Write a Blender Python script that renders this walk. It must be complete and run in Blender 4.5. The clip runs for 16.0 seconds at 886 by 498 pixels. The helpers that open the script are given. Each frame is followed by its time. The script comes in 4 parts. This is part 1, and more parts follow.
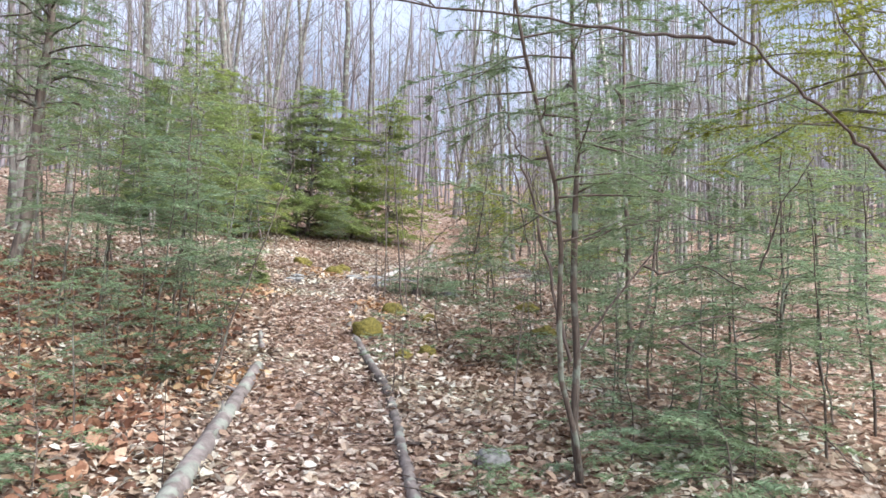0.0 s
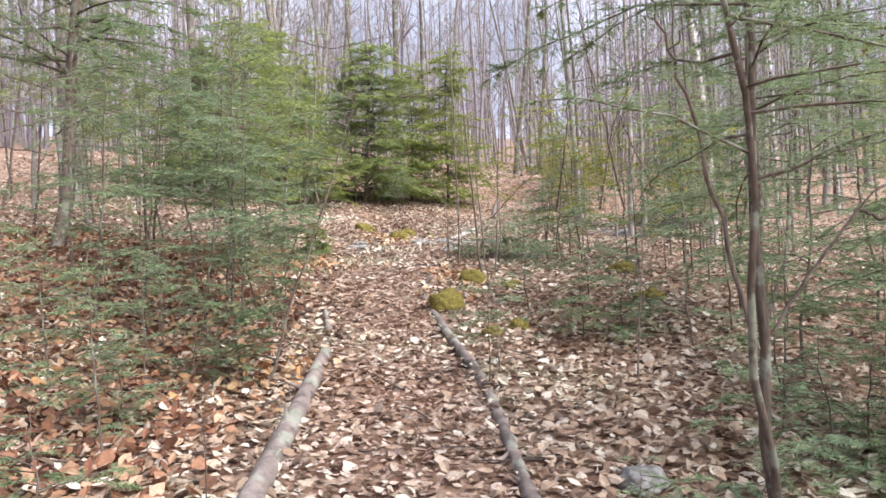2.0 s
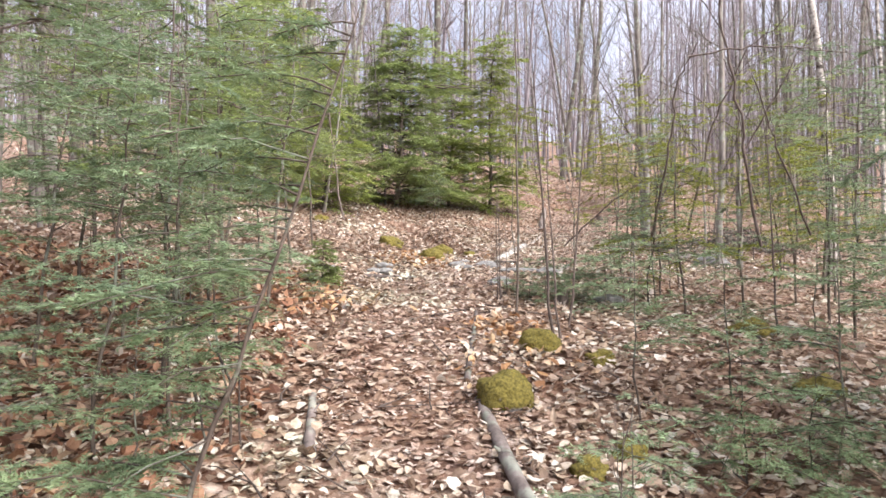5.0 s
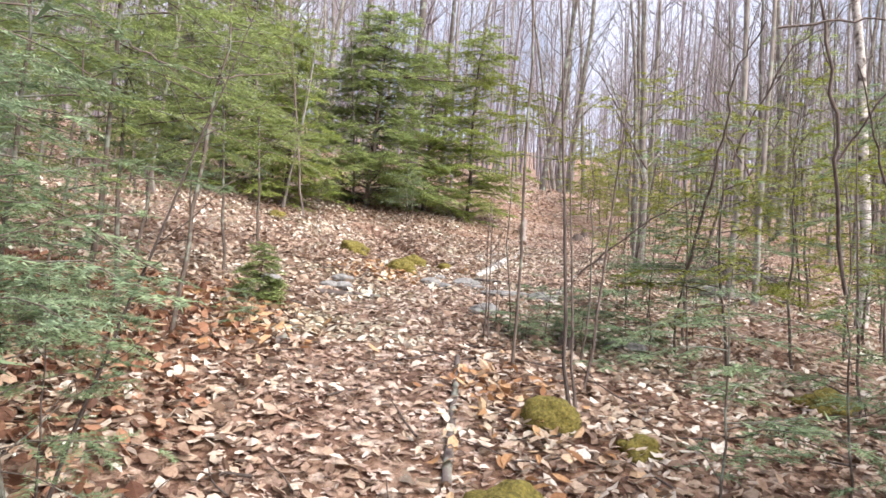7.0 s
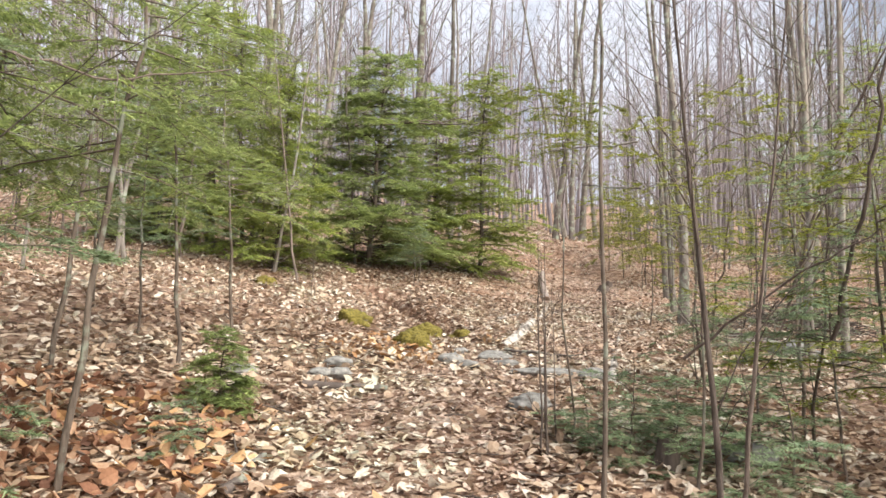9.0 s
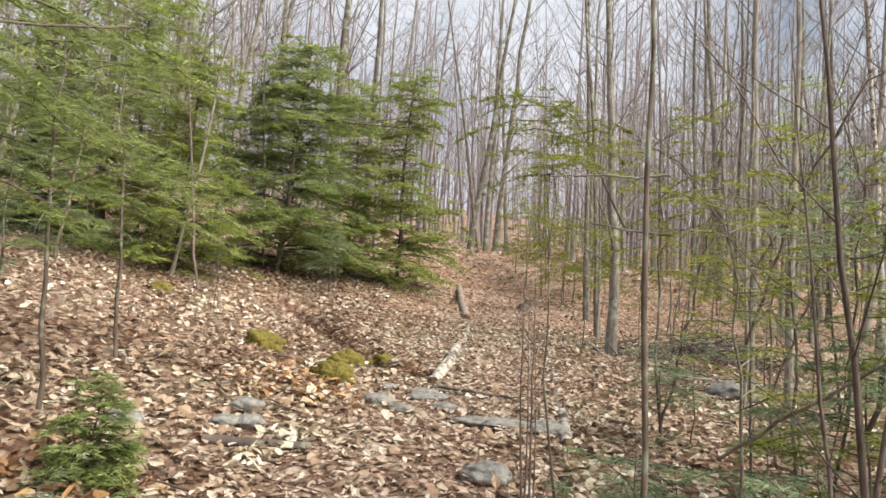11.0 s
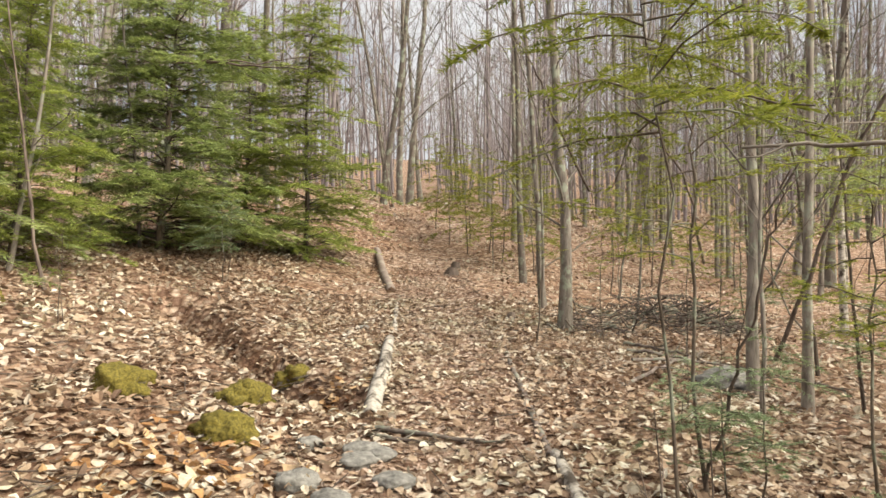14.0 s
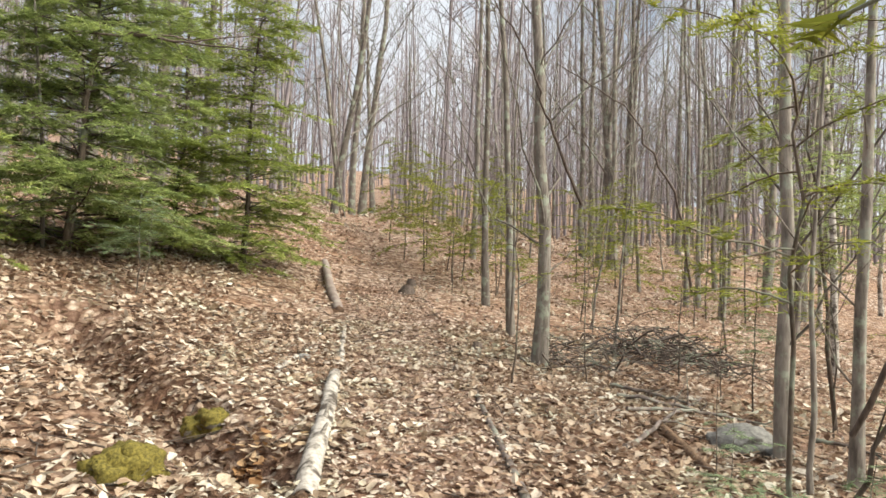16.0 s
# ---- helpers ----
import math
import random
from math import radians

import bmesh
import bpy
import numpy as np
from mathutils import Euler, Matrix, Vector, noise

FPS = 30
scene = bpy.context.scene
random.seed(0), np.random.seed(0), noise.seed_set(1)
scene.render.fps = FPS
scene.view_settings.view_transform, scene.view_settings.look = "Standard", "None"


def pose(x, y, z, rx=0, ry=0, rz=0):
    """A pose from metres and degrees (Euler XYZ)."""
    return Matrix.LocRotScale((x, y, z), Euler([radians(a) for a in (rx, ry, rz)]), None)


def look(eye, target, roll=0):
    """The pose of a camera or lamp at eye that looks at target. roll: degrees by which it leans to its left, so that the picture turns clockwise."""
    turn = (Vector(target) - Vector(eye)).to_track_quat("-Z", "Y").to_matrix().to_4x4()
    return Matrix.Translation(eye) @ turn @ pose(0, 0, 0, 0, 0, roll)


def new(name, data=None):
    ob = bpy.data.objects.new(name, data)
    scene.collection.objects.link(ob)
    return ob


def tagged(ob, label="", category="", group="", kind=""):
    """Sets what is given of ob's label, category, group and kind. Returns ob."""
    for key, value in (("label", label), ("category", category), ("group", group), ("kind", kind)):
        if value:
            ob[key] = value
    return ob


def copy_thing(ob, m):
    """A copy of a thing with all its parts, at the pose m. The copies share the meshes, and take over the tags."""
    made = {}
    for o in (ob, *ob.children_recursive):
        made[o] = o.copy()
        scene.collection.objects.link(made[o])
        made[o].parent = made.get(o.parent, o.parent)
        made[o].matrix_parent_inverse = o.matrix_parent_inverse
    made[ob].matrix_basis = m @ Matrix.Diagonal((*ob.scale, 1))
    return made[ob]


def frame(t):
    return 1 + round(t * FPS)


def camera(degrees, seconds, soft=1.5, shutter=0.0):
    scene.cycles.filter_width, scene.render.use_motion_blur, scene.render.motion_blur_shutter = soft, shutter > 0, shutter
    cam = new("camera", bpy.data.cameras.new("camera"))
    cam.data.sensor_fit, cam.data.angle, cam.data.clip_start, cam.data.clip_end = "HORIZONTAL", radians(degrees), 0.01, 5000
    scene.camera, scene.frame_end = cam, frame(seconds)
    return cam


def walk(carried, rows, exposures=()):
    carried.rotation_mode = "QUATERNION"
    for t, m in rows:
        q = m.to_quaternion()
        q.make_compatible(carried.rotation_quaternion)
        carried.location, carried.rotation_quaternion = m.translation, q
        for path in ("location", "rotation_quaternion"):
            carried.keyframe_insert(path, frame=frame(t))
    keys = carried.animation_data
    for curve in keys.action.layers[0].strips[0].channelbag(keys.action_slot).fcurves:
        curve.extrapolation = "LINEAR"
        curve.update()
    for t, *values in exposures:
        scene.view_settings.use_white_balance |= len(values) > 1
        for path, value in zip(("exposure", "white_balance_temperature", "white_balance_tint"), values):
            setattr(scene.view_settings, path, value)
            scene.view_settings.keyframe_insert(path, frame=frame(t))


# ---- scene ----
# A leaf-strewn woodland trail climbing gently between young hemlocks and bare hardwoods.
from mathutils import Color

cam = camera(63.3, 16.0, soft=1.6)
PATH = [
    (0, (0.000, 0.000, 0.580), (1.514, 9.849, 1.416), 0.53),
    (0.5, (-0.013, 0.121, 0.582), (1.270, 10.025, 1.105), 0.34),
    (1, (-0.011, 0.400, 0.612), (0.654, 10.370, 1.003), 0.30),
    (1.5, (-0.051, 0.793, 0.616), (0.504, 10.768, 1.065), -1.26),
    (2, (-0.115, 1.179, 0.661), (0.603, 11.149, 0.955), -2.25),
    (2.5, (-0.123, 1.613, 0.742), (-0.187, 11.611, 0.916), -2.41),
    (3, (-0.136, 2.100, 0.789), (-0.024, 12.100, 0.780), -1.93),
    (3.5, (-0.098, 2.524, 0.884), (0.303, 12.503, 1.399), -1.29),
    (3.7, (-0.076, 2.644, 0.920), (0.262, 12.622, 1.500), -2.83),
    (5.8, (-0.130, 4.560, 1.182), (0.610, 14.531, 1.363), 4.47),
    (6, (-0.139, 4.711, 1.203), (0.790, 14.666, 1.407), 5.15),
    (6.5, (-0.119, 5.131, 1.239), (0.367, 15.113, 1.601), 1.11),
    (7, (-0.101, 5.500, 1.263), (0.598, 15.469, 1.628), 3.81),
    (7.5, (-0.058, 5.882, 1.294), (1.347, 15.776, 1.645), -0.68),
    (8, (-0.051, 6.312, 1.349), (0.693, 16.273, 1.832), -1.32),
    (8.5, (-0.072, 6.804, 1.386), (0.206, 16.748, 2.409), 1.34),
    (9, (-0.120, 7.197, 1.448), (0.467, 17.117, 2.561), 1.07),
    (9.2, (-0.124, 7.346, 1.466), (0.449, 17.262, 2.624), -1.53),
    (11.3, (-0.338, 8.269, 1.800), (1.718, 17.980, 3.010), 3.35),
    (11.5, (-0.315, 8.406, 1.856), (1.793, 18.088, 3.206), 0.99),
    (12, (-0.283, 8.700, 1.915), (2.369, 18.250, 3.250), 0.27),
    (12.5, (-0.193, 9.007, 1.987), (3.048, 18.425, 2.882), -0.03),
    (13, (-0.152, 9.436, 2.045), (3.457, 18.749, 2.533), 0.47),
    (13.5, (-0.135, 9.768, 2.139), (3.276, 19.154, 2.673), -1.24),
    (14, (-0.111, 10.084, 2.216), (3.047, 19.560, 2.707), -0.09),
    (14.5, (-0.036, 10.471, 2.264), (3.051, 19.963, 2.873), 2.00),
    (15, (0.034, 10.830, 2.313), (4.018, 19.991, 2.766), -0.28),
    (15.5, (0.090, 11.100, 2.322), (3.923, 20.313, 2.984), -0.28),
    (16, (0.222, 11.478, 2.314), (4.035, 20.696, 3.021), 2.16),
]
LIGHT = [(0, 1.24, 5400, 7), (1.5, 1.28, 5700, 11), (3, 1.32, 5850, 12), (7, 1.34, 5850, 12), (9, 1.2, 6250, 6), (12, 0.96, 6500, 4), (14.5, 1.02, 6950, 2), (16, 1.08, 6450, 1)]
walk(cam, [(t, look(eye, target, roll)) for t, eye, target, roll in PATH], LIGHT)

# ---- sky and sun: bright broken overcast ----
world = bpy.data.worlds.new("sky")
scene.world = world
world.use_nodes = True
wn, wl = world.node_tree.nodes, world.node_tree.links
sky = wn.new("ShaderNodeTexSky")
sky.sky_type, sky.sun_disc = "NISHITA", False
sky.sun_elevation, sky.sun_rotation = radians(42), radians(132)
sky.air_density, sky.dust_density = 1.0, 1.5
tc = wn.new("ShaderNodeTexCoord")
cl = wn.new("ShaderNodeTexNoise")
cl.inputs["Scale"].default_value, cl.inputs["Detail"].default_value = 2.6, 6
ramp = wn.new("ShaderNodeValToRGB")
ramp.color_ramp.elements[0].position, ramp.color_ramp.elements[1].position = 0.27, 0.5
mix = wn.new("ShaderNodeMix")
mix.data_type = "RGBA"
mix.inputs[7].default_value = (8.0, 8.0, 8.9, 1)
wl.new(tc.outputs["Generated"], cl.inputs["Vector"])
wl.new(cl.outputs["Fac"], ramp.inputs["Fac"])
wl.new(ramp.outputs["Color"], mix.inputs[0])
wl.new(sky.outputs["Color"], mix.inputs[6])
wl.new(mix.outputs[2], wn["Background"].inputs["Color"])
wn["Background"].inputs["Strength"].default_value = 0.055

sun = new("sun", bpy.data.lights.new("sun", "SUN"))
sun.data.energy, sun.data.angle, sun.data.color = 4.6, radians(60), (1.0, 0.92, 0.8)
sun.matrix_world = look((0, 0, 0), (-math.sin(radians(132)) * math.cos(radians(42)), -math.cos(radians(132)) * math.cos(radians(42)), -math.sin(radians(42))))


# ---- materials ----
class Mat:
    """A node material with a small set of shorthands."""

    def __init__(self, name, rough=0.9):
        self.m = bpy.data.materials.new(name)
        self.m.use_nodes = True
        self.n, self.l = self.m.node_tree.nodes, self.m.node_tree.links
        self.b = self.n["Principled BSDF"]
        self.b.inputs["Roughness"].default_value = rough
        self.b.inputs["Specular IOR Level"].default_value = 0.25
        self.co = self.n.new("ShaderNodeTexCoord").outputs["Object"]

    def noise(self, scale, detail=5, stretch=(1, 1, 1), rough=0.6):
        mp = self.n.new("ShaderNodeMapping")
        mp.inputs["Scale"].default_value = stretch
        t = self.n.new("ShaderNodeTexNoise")
        t.inputs["Scale"].default_value, t.inputs["Detail"].default_value, t.inputs["Roughness"].default_value = scale, detail, rough
        self.l.new(self.co, mp.inputs["Vector"])
        self.l.new(mp.outputs["Vector"], t.inputs["Vector"])
        return t.outputs["Fac"]

    def voronoi(self, scale, out="Color"):
        t = self.n.new("ShaderNodeTexVoronoi")
        t.inputs["Scale"].default_value = scale
        self.l.new(self.co, t.inputs["Vector"])
        return t.outputs[out]

    def island(self):
        return self.n.new("ShaderNodeNewGeometry").outputs["Random Per Island"]

    def own(self):
        return self.n.new("ShaderNodeObjectInfo").outputs["Random"]

    def upness(self):
        s = self.n.new("ShaderNodeSeparateXYZ")
        self.l.new(self.n.new("ShaderNodeNewGeometry").outputs["Normal"], s.inputs[0])
        return s.outputs["Z"]

    def ramp(self, fac, stops):
        r = self.n.new("ShaderNodeValToRGB")
        els = r.color_ramp.elements
        while len(els) < len(stops):
            els.new(0.5)
        for e, (p, c) in zip(els, stops):
            e.position, e.color = p, (*c, 1)
        self.l.new(fac, r.inputs["Fac"])
        return r.outputs["Color"]

    def mix(self, fac, a, b, how="MIX"):
        x = self.n.new("ShaderNodeMix")
        x.data_type, x.blend_type = "RGBA", how
        for slot, v in ((0, fac), (6, a), (7, b)):
            if isinstance(v, (int, float)):
                x.inputs[slot].default_value = v
            elif isinstance(v, tuple):
                x.inputs[slot].default_value = (*v, 1)
            else:
                self.l.new(v, x.inputs[slot])
        return x.outputs[2]

    def math(self, how, a, b):
        x = self.n.new("ShaderNodeMath")
        x.operation = how
        for slot, v in ((0, a), (1, b)):
            if isinstance(v, (int, float)):
                x.inputs[slot].default_value = v
            else:
                self.l.new(v, x.inputs[slot])
        return x.outputs[0]

    def finish(self, colour, bump=None, height=0.01, thin=0.0):
        self.l.new(colour, self.b.inputs["Base Color"])
        if bump is not None:
            x = self.n.new("ShaderNodeBump")
            x.inputs["Distance"].default_value, x.inputs["Strength"].default_value = height, 0.9
            self.l.new(bump, x.inputs["Height"])
            self.l.new(x.outputs["Normal"], self.b.inputs["Normal"])
        if thin:
            tr = self.n.new("ShaderNodeBsdfTranslucent")
            self.l.new(colour, tr.inputs["Color"])
            mx = self.n.new("ShaderNodeMixShader")
            mx.inputs[0].default_value = thin
            self.l.new(self.b.outputs[0], mx.inputs[1])
            self.l.new(tr.outputs[0], mx.inputs[2])
            self.l.new(mx.outputs[0], self.n["Material Output"].inputs["Surface"])
        return self.m


def soil_material():
    k = Mat("forest_soil", 0.95)
    cells = k.n.new("ShaderNodeTexVoronoi")
    cells.inputs["Scale"].default_value = 13
    warp = k.mix(0.06, k.co, k.n.new("ShaderNodeTexNoise").outputs["Color"])
    k.l.new(warp, cells.inputs["Vector"])
    one = k.n.new("ShaderNodeSeparateColor")
    k.l.new(cells.outputs["Color"], one.inputs[0])
    leaves = k.ramp(one.outputs[0], [(0.0, (0.17, 0.105, 0.08)), (0.25, (0.31, 0.205, 0.155)), (0.5, (0.46, 0.335, 0.26)), (0.75, (0.56, 0.44, 0.36)), (1.0, (0.68, 0.59, 0.52))])
    gaps = k.ramp(cells.outputs["Distance"], [(0.3, (1, 1, 1)), (0.75, (0.48, 0.42, 0.38))])
    fine = k.ramp(k.noise(40, 6), [(0.3, (0.68, 0.61, 0.56)), (0.6, (1, 1, 1))])
    broad = k.ramp(k.noise(0.5, 5), [(0.35, (0.82, 0.7, 0.6)), (0.65, (1.0, 1.0, 1.0))])
    c = k.mix(1.0, k.mix(1.0, leaves, gaps, "MULTIPLY"), fine, "MULTIPLY")
    return k.finish(k.mix(1.0, c, broad, "MULTIPLY"), k.math("ADD", k.noise(45, 6), one.outputs[1]), 0.04)


def leaf_material(name, tones, thin=0.2):
    k = Mat(name, 0.75)
    c = k.ramp(k.island(), tones)
    spots = k.ramp(k.noise(60, 3), [(0.3, (0.72, 0.68, 0.64)), (0.6, (1, 1, 1))])
    broad = k.ramp(k.noise(0.9, 4), [(0.34, (0.78, 0.7, 0.64)), (0.52, (0.98, 0.98, 0.95)), (0.68, (0.96, 1.06, 0.98))])
    c = k.mix(1.0, c, broad, "MULTIPLY")
    return k.finish(k.mix(1.0, c, spots, "MULTIPLY"), k.noise(120, 2), 0.002, thin)


def bark_material(name, dark, light, scale=14, lichen=0.0, stretch=(1, 1, 0.22)):
    k = Mat(name, 0.9)
    n = k.noise(scale, 7, stretch)
    c = k.ramp(n, [(0.3, dark), (0.62, light)])
    c = k.mix(k.math("MULTIPLY", k.own(), 0.75), c, tuple(0.8 * v for v in dark))
    if lichen:
        spot = k.ramp(k.noise(5, 5), [(0.52, (0, 0, 0)), (0.6, (1, 1, 1))])
        c = k.mix(k.math("MULTIPLY", spot, lichen), c, (0.3, 0.34, 0.27))
    return k.finish(c, n, 0.02)


def birch_material():
    k = Mat("birch_bark", 0.8)
    pale = k.ramp(k.noise(20, 5, (1, 1, 3)), [(0.3, (0.24, 0.205, 0.18)), (0.6, (0.5, 0.455, 0.41))])
    scar = k.ramp(k.noise(7, 5, (1, 1, 0.9)), [(0.47, (0, 0, 0)), (0.6, (1, 1, 1))])
    c = k.mix(scar, pale, (0.07, 0.055, 0.045))
    return k.finish(c, k.noise(25, 5, (1, 1, 3)), 0.008)


def needle_material(name, deep, fresh):
    k = Mat(name, 0.65)
    c = k.ramp(k.island(), [(0.0, deep), (0.75, fresh), (1.0, tuple(1.35 * v for v in fresh))])
    c = k.mix(k.math("MULTIPLY", k.own(), 0.35), c, (0.09, 0.13, 0.02))
    patch = k.ramp(k.noise(3.0, 3), [(0.35, (0.7, 0.75, 0.75)), (0.65, (1.1, 1.1, 1.0))])
    return k.finish(k.mix(1.0, c, patch, "MULTIPLY"), None, 0, 0.42)


def stone_material(name, moss):
    k = Mat(name, 0.9)
    grain = k.ramp(k.noise(22, 7), [(0.3, (0.1, 0.095, 0.09)), (0.65, (0.28, 0.265, 0.25))])
    green = k.ramp(k.noise(55, 5), [(0.3, (0.05, 0.042, 0.01)), (0.65, (0.2, 0.16, 0.036))])
    if moss:
        grow = k.math("ADD", k.math("ADD", k.upness(), 0.55), k.math("MULTIPLY", k.math("SUBTRACT", k.noise(6, 4), 0.5), 1.6))
        cover = k.ramp(grow, [(0.0, (0, 0, 0)), (0.25, (1, 1, 1))])
        c = k.mix(cover, grain, green)
    else:
        c = grain
    return k.finish(c, k.noise(40, 7), 0.02 if moss else 0.012)


M_SOIL = soil_material()
TAN = [(0.0, (0.15, 0.1, 0.078)), (0.2, (0.29, 0.2, 0.15)), (0.4, (0.44, 0.325, 0.245)), (0.62, (0.54, 0.43, 0.345)), (0.82, (0.62, 0.54, 0.47)), (1.0, (0.76, 0.7, 0.64))]
# Red-brown leaves, with the shade under the hemlocks also put into these dark tones.
RUSSET_SHADED = [(0.0, (0.1, 0.05, 0.035)), (0.35, (0.25, 0.12, 0.075)), (0.7, (0.38, 0.21, 0.13)), (1.0, (0.56, 0.4, 0.29))]
M_LEAF = leaf_material("dry_leaves", TAN)
M_LEAF_RUSSET_SHADED = leaf_material("shaded_russet_leaves", RUSSET_SHADED)
M_LEAF_ORANGE = leaf_material("fresh_fallen_leaves", [(0.0, (0.28, 0.14, 0.07)), (0.4, (0.48, 0.28, 0.14)), (0.75, (0.6, 0.41, 0.25)), (1.0, (0.64, 0.51, 0.39))])
M_CHIP = leaf_material("leaf_crumbs", [(0.0, (0.18, 0.115, 0.09)), (0.3, (0.44, 0.32, 0.265)), (0.75, (0.62, 0.49, 0.43)), (1.0, (0.74, 0.64, 0.58))])
M_BARK = bark_material("grey_bark", (0.085, 0.07, 0.06), (0.3, 0.26, 0.23), 14, 0.6)
M_BARK_DARK = bark_material("dark_twig_bark", (0.06, 0.045, 0.038), (0.22, 0.17, 0.145), 30)
# Distance haze is put into this bark colour: paler and more lilac than M_BARK.
M_BARK_HAZED = bark_material("far_hazed_bark", (0.16, 0.135, 0.145), (0.38, 0.33, 0.345), 8)
M_HEMBARK = bark_material("hemlock_bark", (0.06, 0.045, 0.036), (0.2, 0.155, 0.125), 24, 0.5)
M_LOG = bark_material("weathered_log_bark", (0.075, 0.057, 0.05), (0.27, 0.22, 0.2), 9, 0.45, (1, 1, 1))
M_LOG_PALE = bark_material("barkless_grey_wood", (0.2, 0.15, 0.13), (0.55, 0.46, 0.42), 5, 0.2, (1, 1, 1))
M_WOOD = bark_material("rotten_wood", (0.06, 0.035, 0.025), (0.3, 0.19, 0.12), 18, 0, (1, 1, 1))
M_BIRCH = birch_material()
M_NEEDLE = needle_material("hemlock_needles", (0.175, 0.215, 0.085), (0.4, 0.45, 0.18))
M_NEEDLE_SOFT = needle_material("soft_green_needles", (0.21, 0.25, 0.07), (0.46, 0.5, 0.15))
M_NEEDLE_BLUE = needle_material("cool_hemlock_needles", (0.145, 0.19, 0.11), (0.34, 0.41, 0.26))
M_NEEDLE_LIME = needle_material("yellow_green_needles", (0.13, 0.15, 0.025), (0.35, 0.35, 0.07))
M_MOSS = stone_material("mossy_stone", True)
M_STONE = stone_material("bare_stone", False)


# ---- geometry helpers ----
class Geo:
    """Collects vertices and quads or triangles in arrays."""

    def __init__(self):
        self.v, self.f, self.count = [], [], 0

    def add(self, v, f):
        v, f = np.asarray(v, float), np.asarray(f, int)
        if f.shape[1] == 3:
            f = np.c_[f, np.full(len(f), -1 - self.count)]
        self.v.append(v)
        self.f.append(f + self.count)
        self.count += len(v)
        return self

    def tube(self, pts, radii, sides=6, cap=True, rough=0.0, rng=None):
        pts = np.asarray(pts, float)
        n = len(pts)
        d = np.gradient(pts, axis=0)
        d /= np.linalg.norm(d, axis=1, keepdims=True) + 1e-9
        ref = np.array([1.0, 0.13, 0.07]) if abs(d[0][0]) < 0.8 else np.array([0.1, 0.2, 1.0])
        a = np.cross(d, ref)
        a /= np.linalg.norm(a, axis=1, keepdims=True)
        b = np.cross(d, a)
        ang = np.linspace(0, 2 * np.pi, sides, endpoint=False)
        r = np.asarray(radii, float)[:, None, None] * np.ones((n, sides, 1))
        if rough:
            r = r * (1 + rough * rng.uniform(-1, 1, (n, sides, 1)))
        v = pts[:, None] + r * (np.cos(ang)[None, :, None] * a[:, None] + np.sin(ang)[None, :, None] * b[:, None])
        i, j = np.meshgrid(np.arange(n - 1), np.arange(sides), indexing="ij")
        k = (j + 1) % sides
        f = np.stack([i * sides + j, i * sides + k, (i + 1) * sides + k, (i + 1) * sides + j], -1).reshape(-1, 4)
        self.add(v.reshape(-1, 3), f)
        if cap:
            for row, flip in ((0, 1), (n - 1, 0)):
                ring = np.vstack([v[row], pts[row][None]])
                tri = np.array([[s, (s + 1) % sides, sides] for s in range(sides)])
                self.add(ring, tri[:, ::-1] if flip else tri)
        return self

    def mesh(self, name, material, smooth=True):
        v, f = np.vstack(self.v), np.vstack(self.f)
        sizes = np.where(f[:, 3] < 0, 3, 4)
        loops = f.ravel()[(f >= 0).ravel()]
        me = bpy.data.meshes.new(name)
        me.vertices.add(len(v))
        me.vertices.foreach_set("co", v.astype(np.float32).ravel())
        me.loops.add(len(loops))
        me.loops.foreach_set("vertex_index", loops.astype(np.int32))
        me.polygons.add(len(f))
        me.polygons.foreach_set("loop_start", np.r_[0, np.cumsum(sizes)[:-1]].astype(np.int32))
        me.polygons.foreach_set("use_smooth", np.full(len(f), smooth))
        me.update(calc_edges=True)
        me.validate()
        me.materials.append(material)
        return me


def part(name, geo, material, parent, label="", smooth=True):
    ob = new(name, geo.mesh(name, material, smooth))
    ob.parent = parent
    return tagged(ob, label)


def at(x, y, turn=0.0, size=1.0, lift=0.0, tilt=0.0, lean=0.0):
    """A pose on the ground at (x, y)."""
    return pose(x, y, float(land(x, y)) + lift, tilt, lean, turn) @ Matrix.Scale(size, 4)


def bend(a, b, n, rng, wobble, droop=0.0):
    """A slightly crooked line from a to b."""
    t = np.linspace(0, 1, n)[:, None]
    p = np.asarray(a) * (1 - t) + np.asarray(b) * t
    w = np.cumsum(rng.normal(0, wobble, (n, 3)), axis=0)
    w -= w[0] + t * (w[-1] - w[0]) * 0.7
    p = p + w
    p[:, 2] -= droop * t[:, 0] ** 2
    return p


# ---- ground ----
KY = [-30, -6, -2, 1, 4, 7, 10, 13, 16, 19, 22, 25, 28, 31, 35, 52, 80, 120, 200, 320]
KZ = [-4, -1.6, -1.16, -0.84, -0.41, -0.03, 0.66, 1.03, 1.31, 1.64, 2.11, 2.6, 3.3, 4.1, 4.9, 7.3, 12.2, 21, 37, 50]
CY = [-30, 10.5, 12, 13, 14.2, 15.2, 18, 21, 24.6, 27, 31, 52, 120]
CX = [-0.1, -0.1, 0.05, 0.4, 1.2, 1.75, 2.65, 3.5, 4.5, 5.7, 7.3, 13, 30]


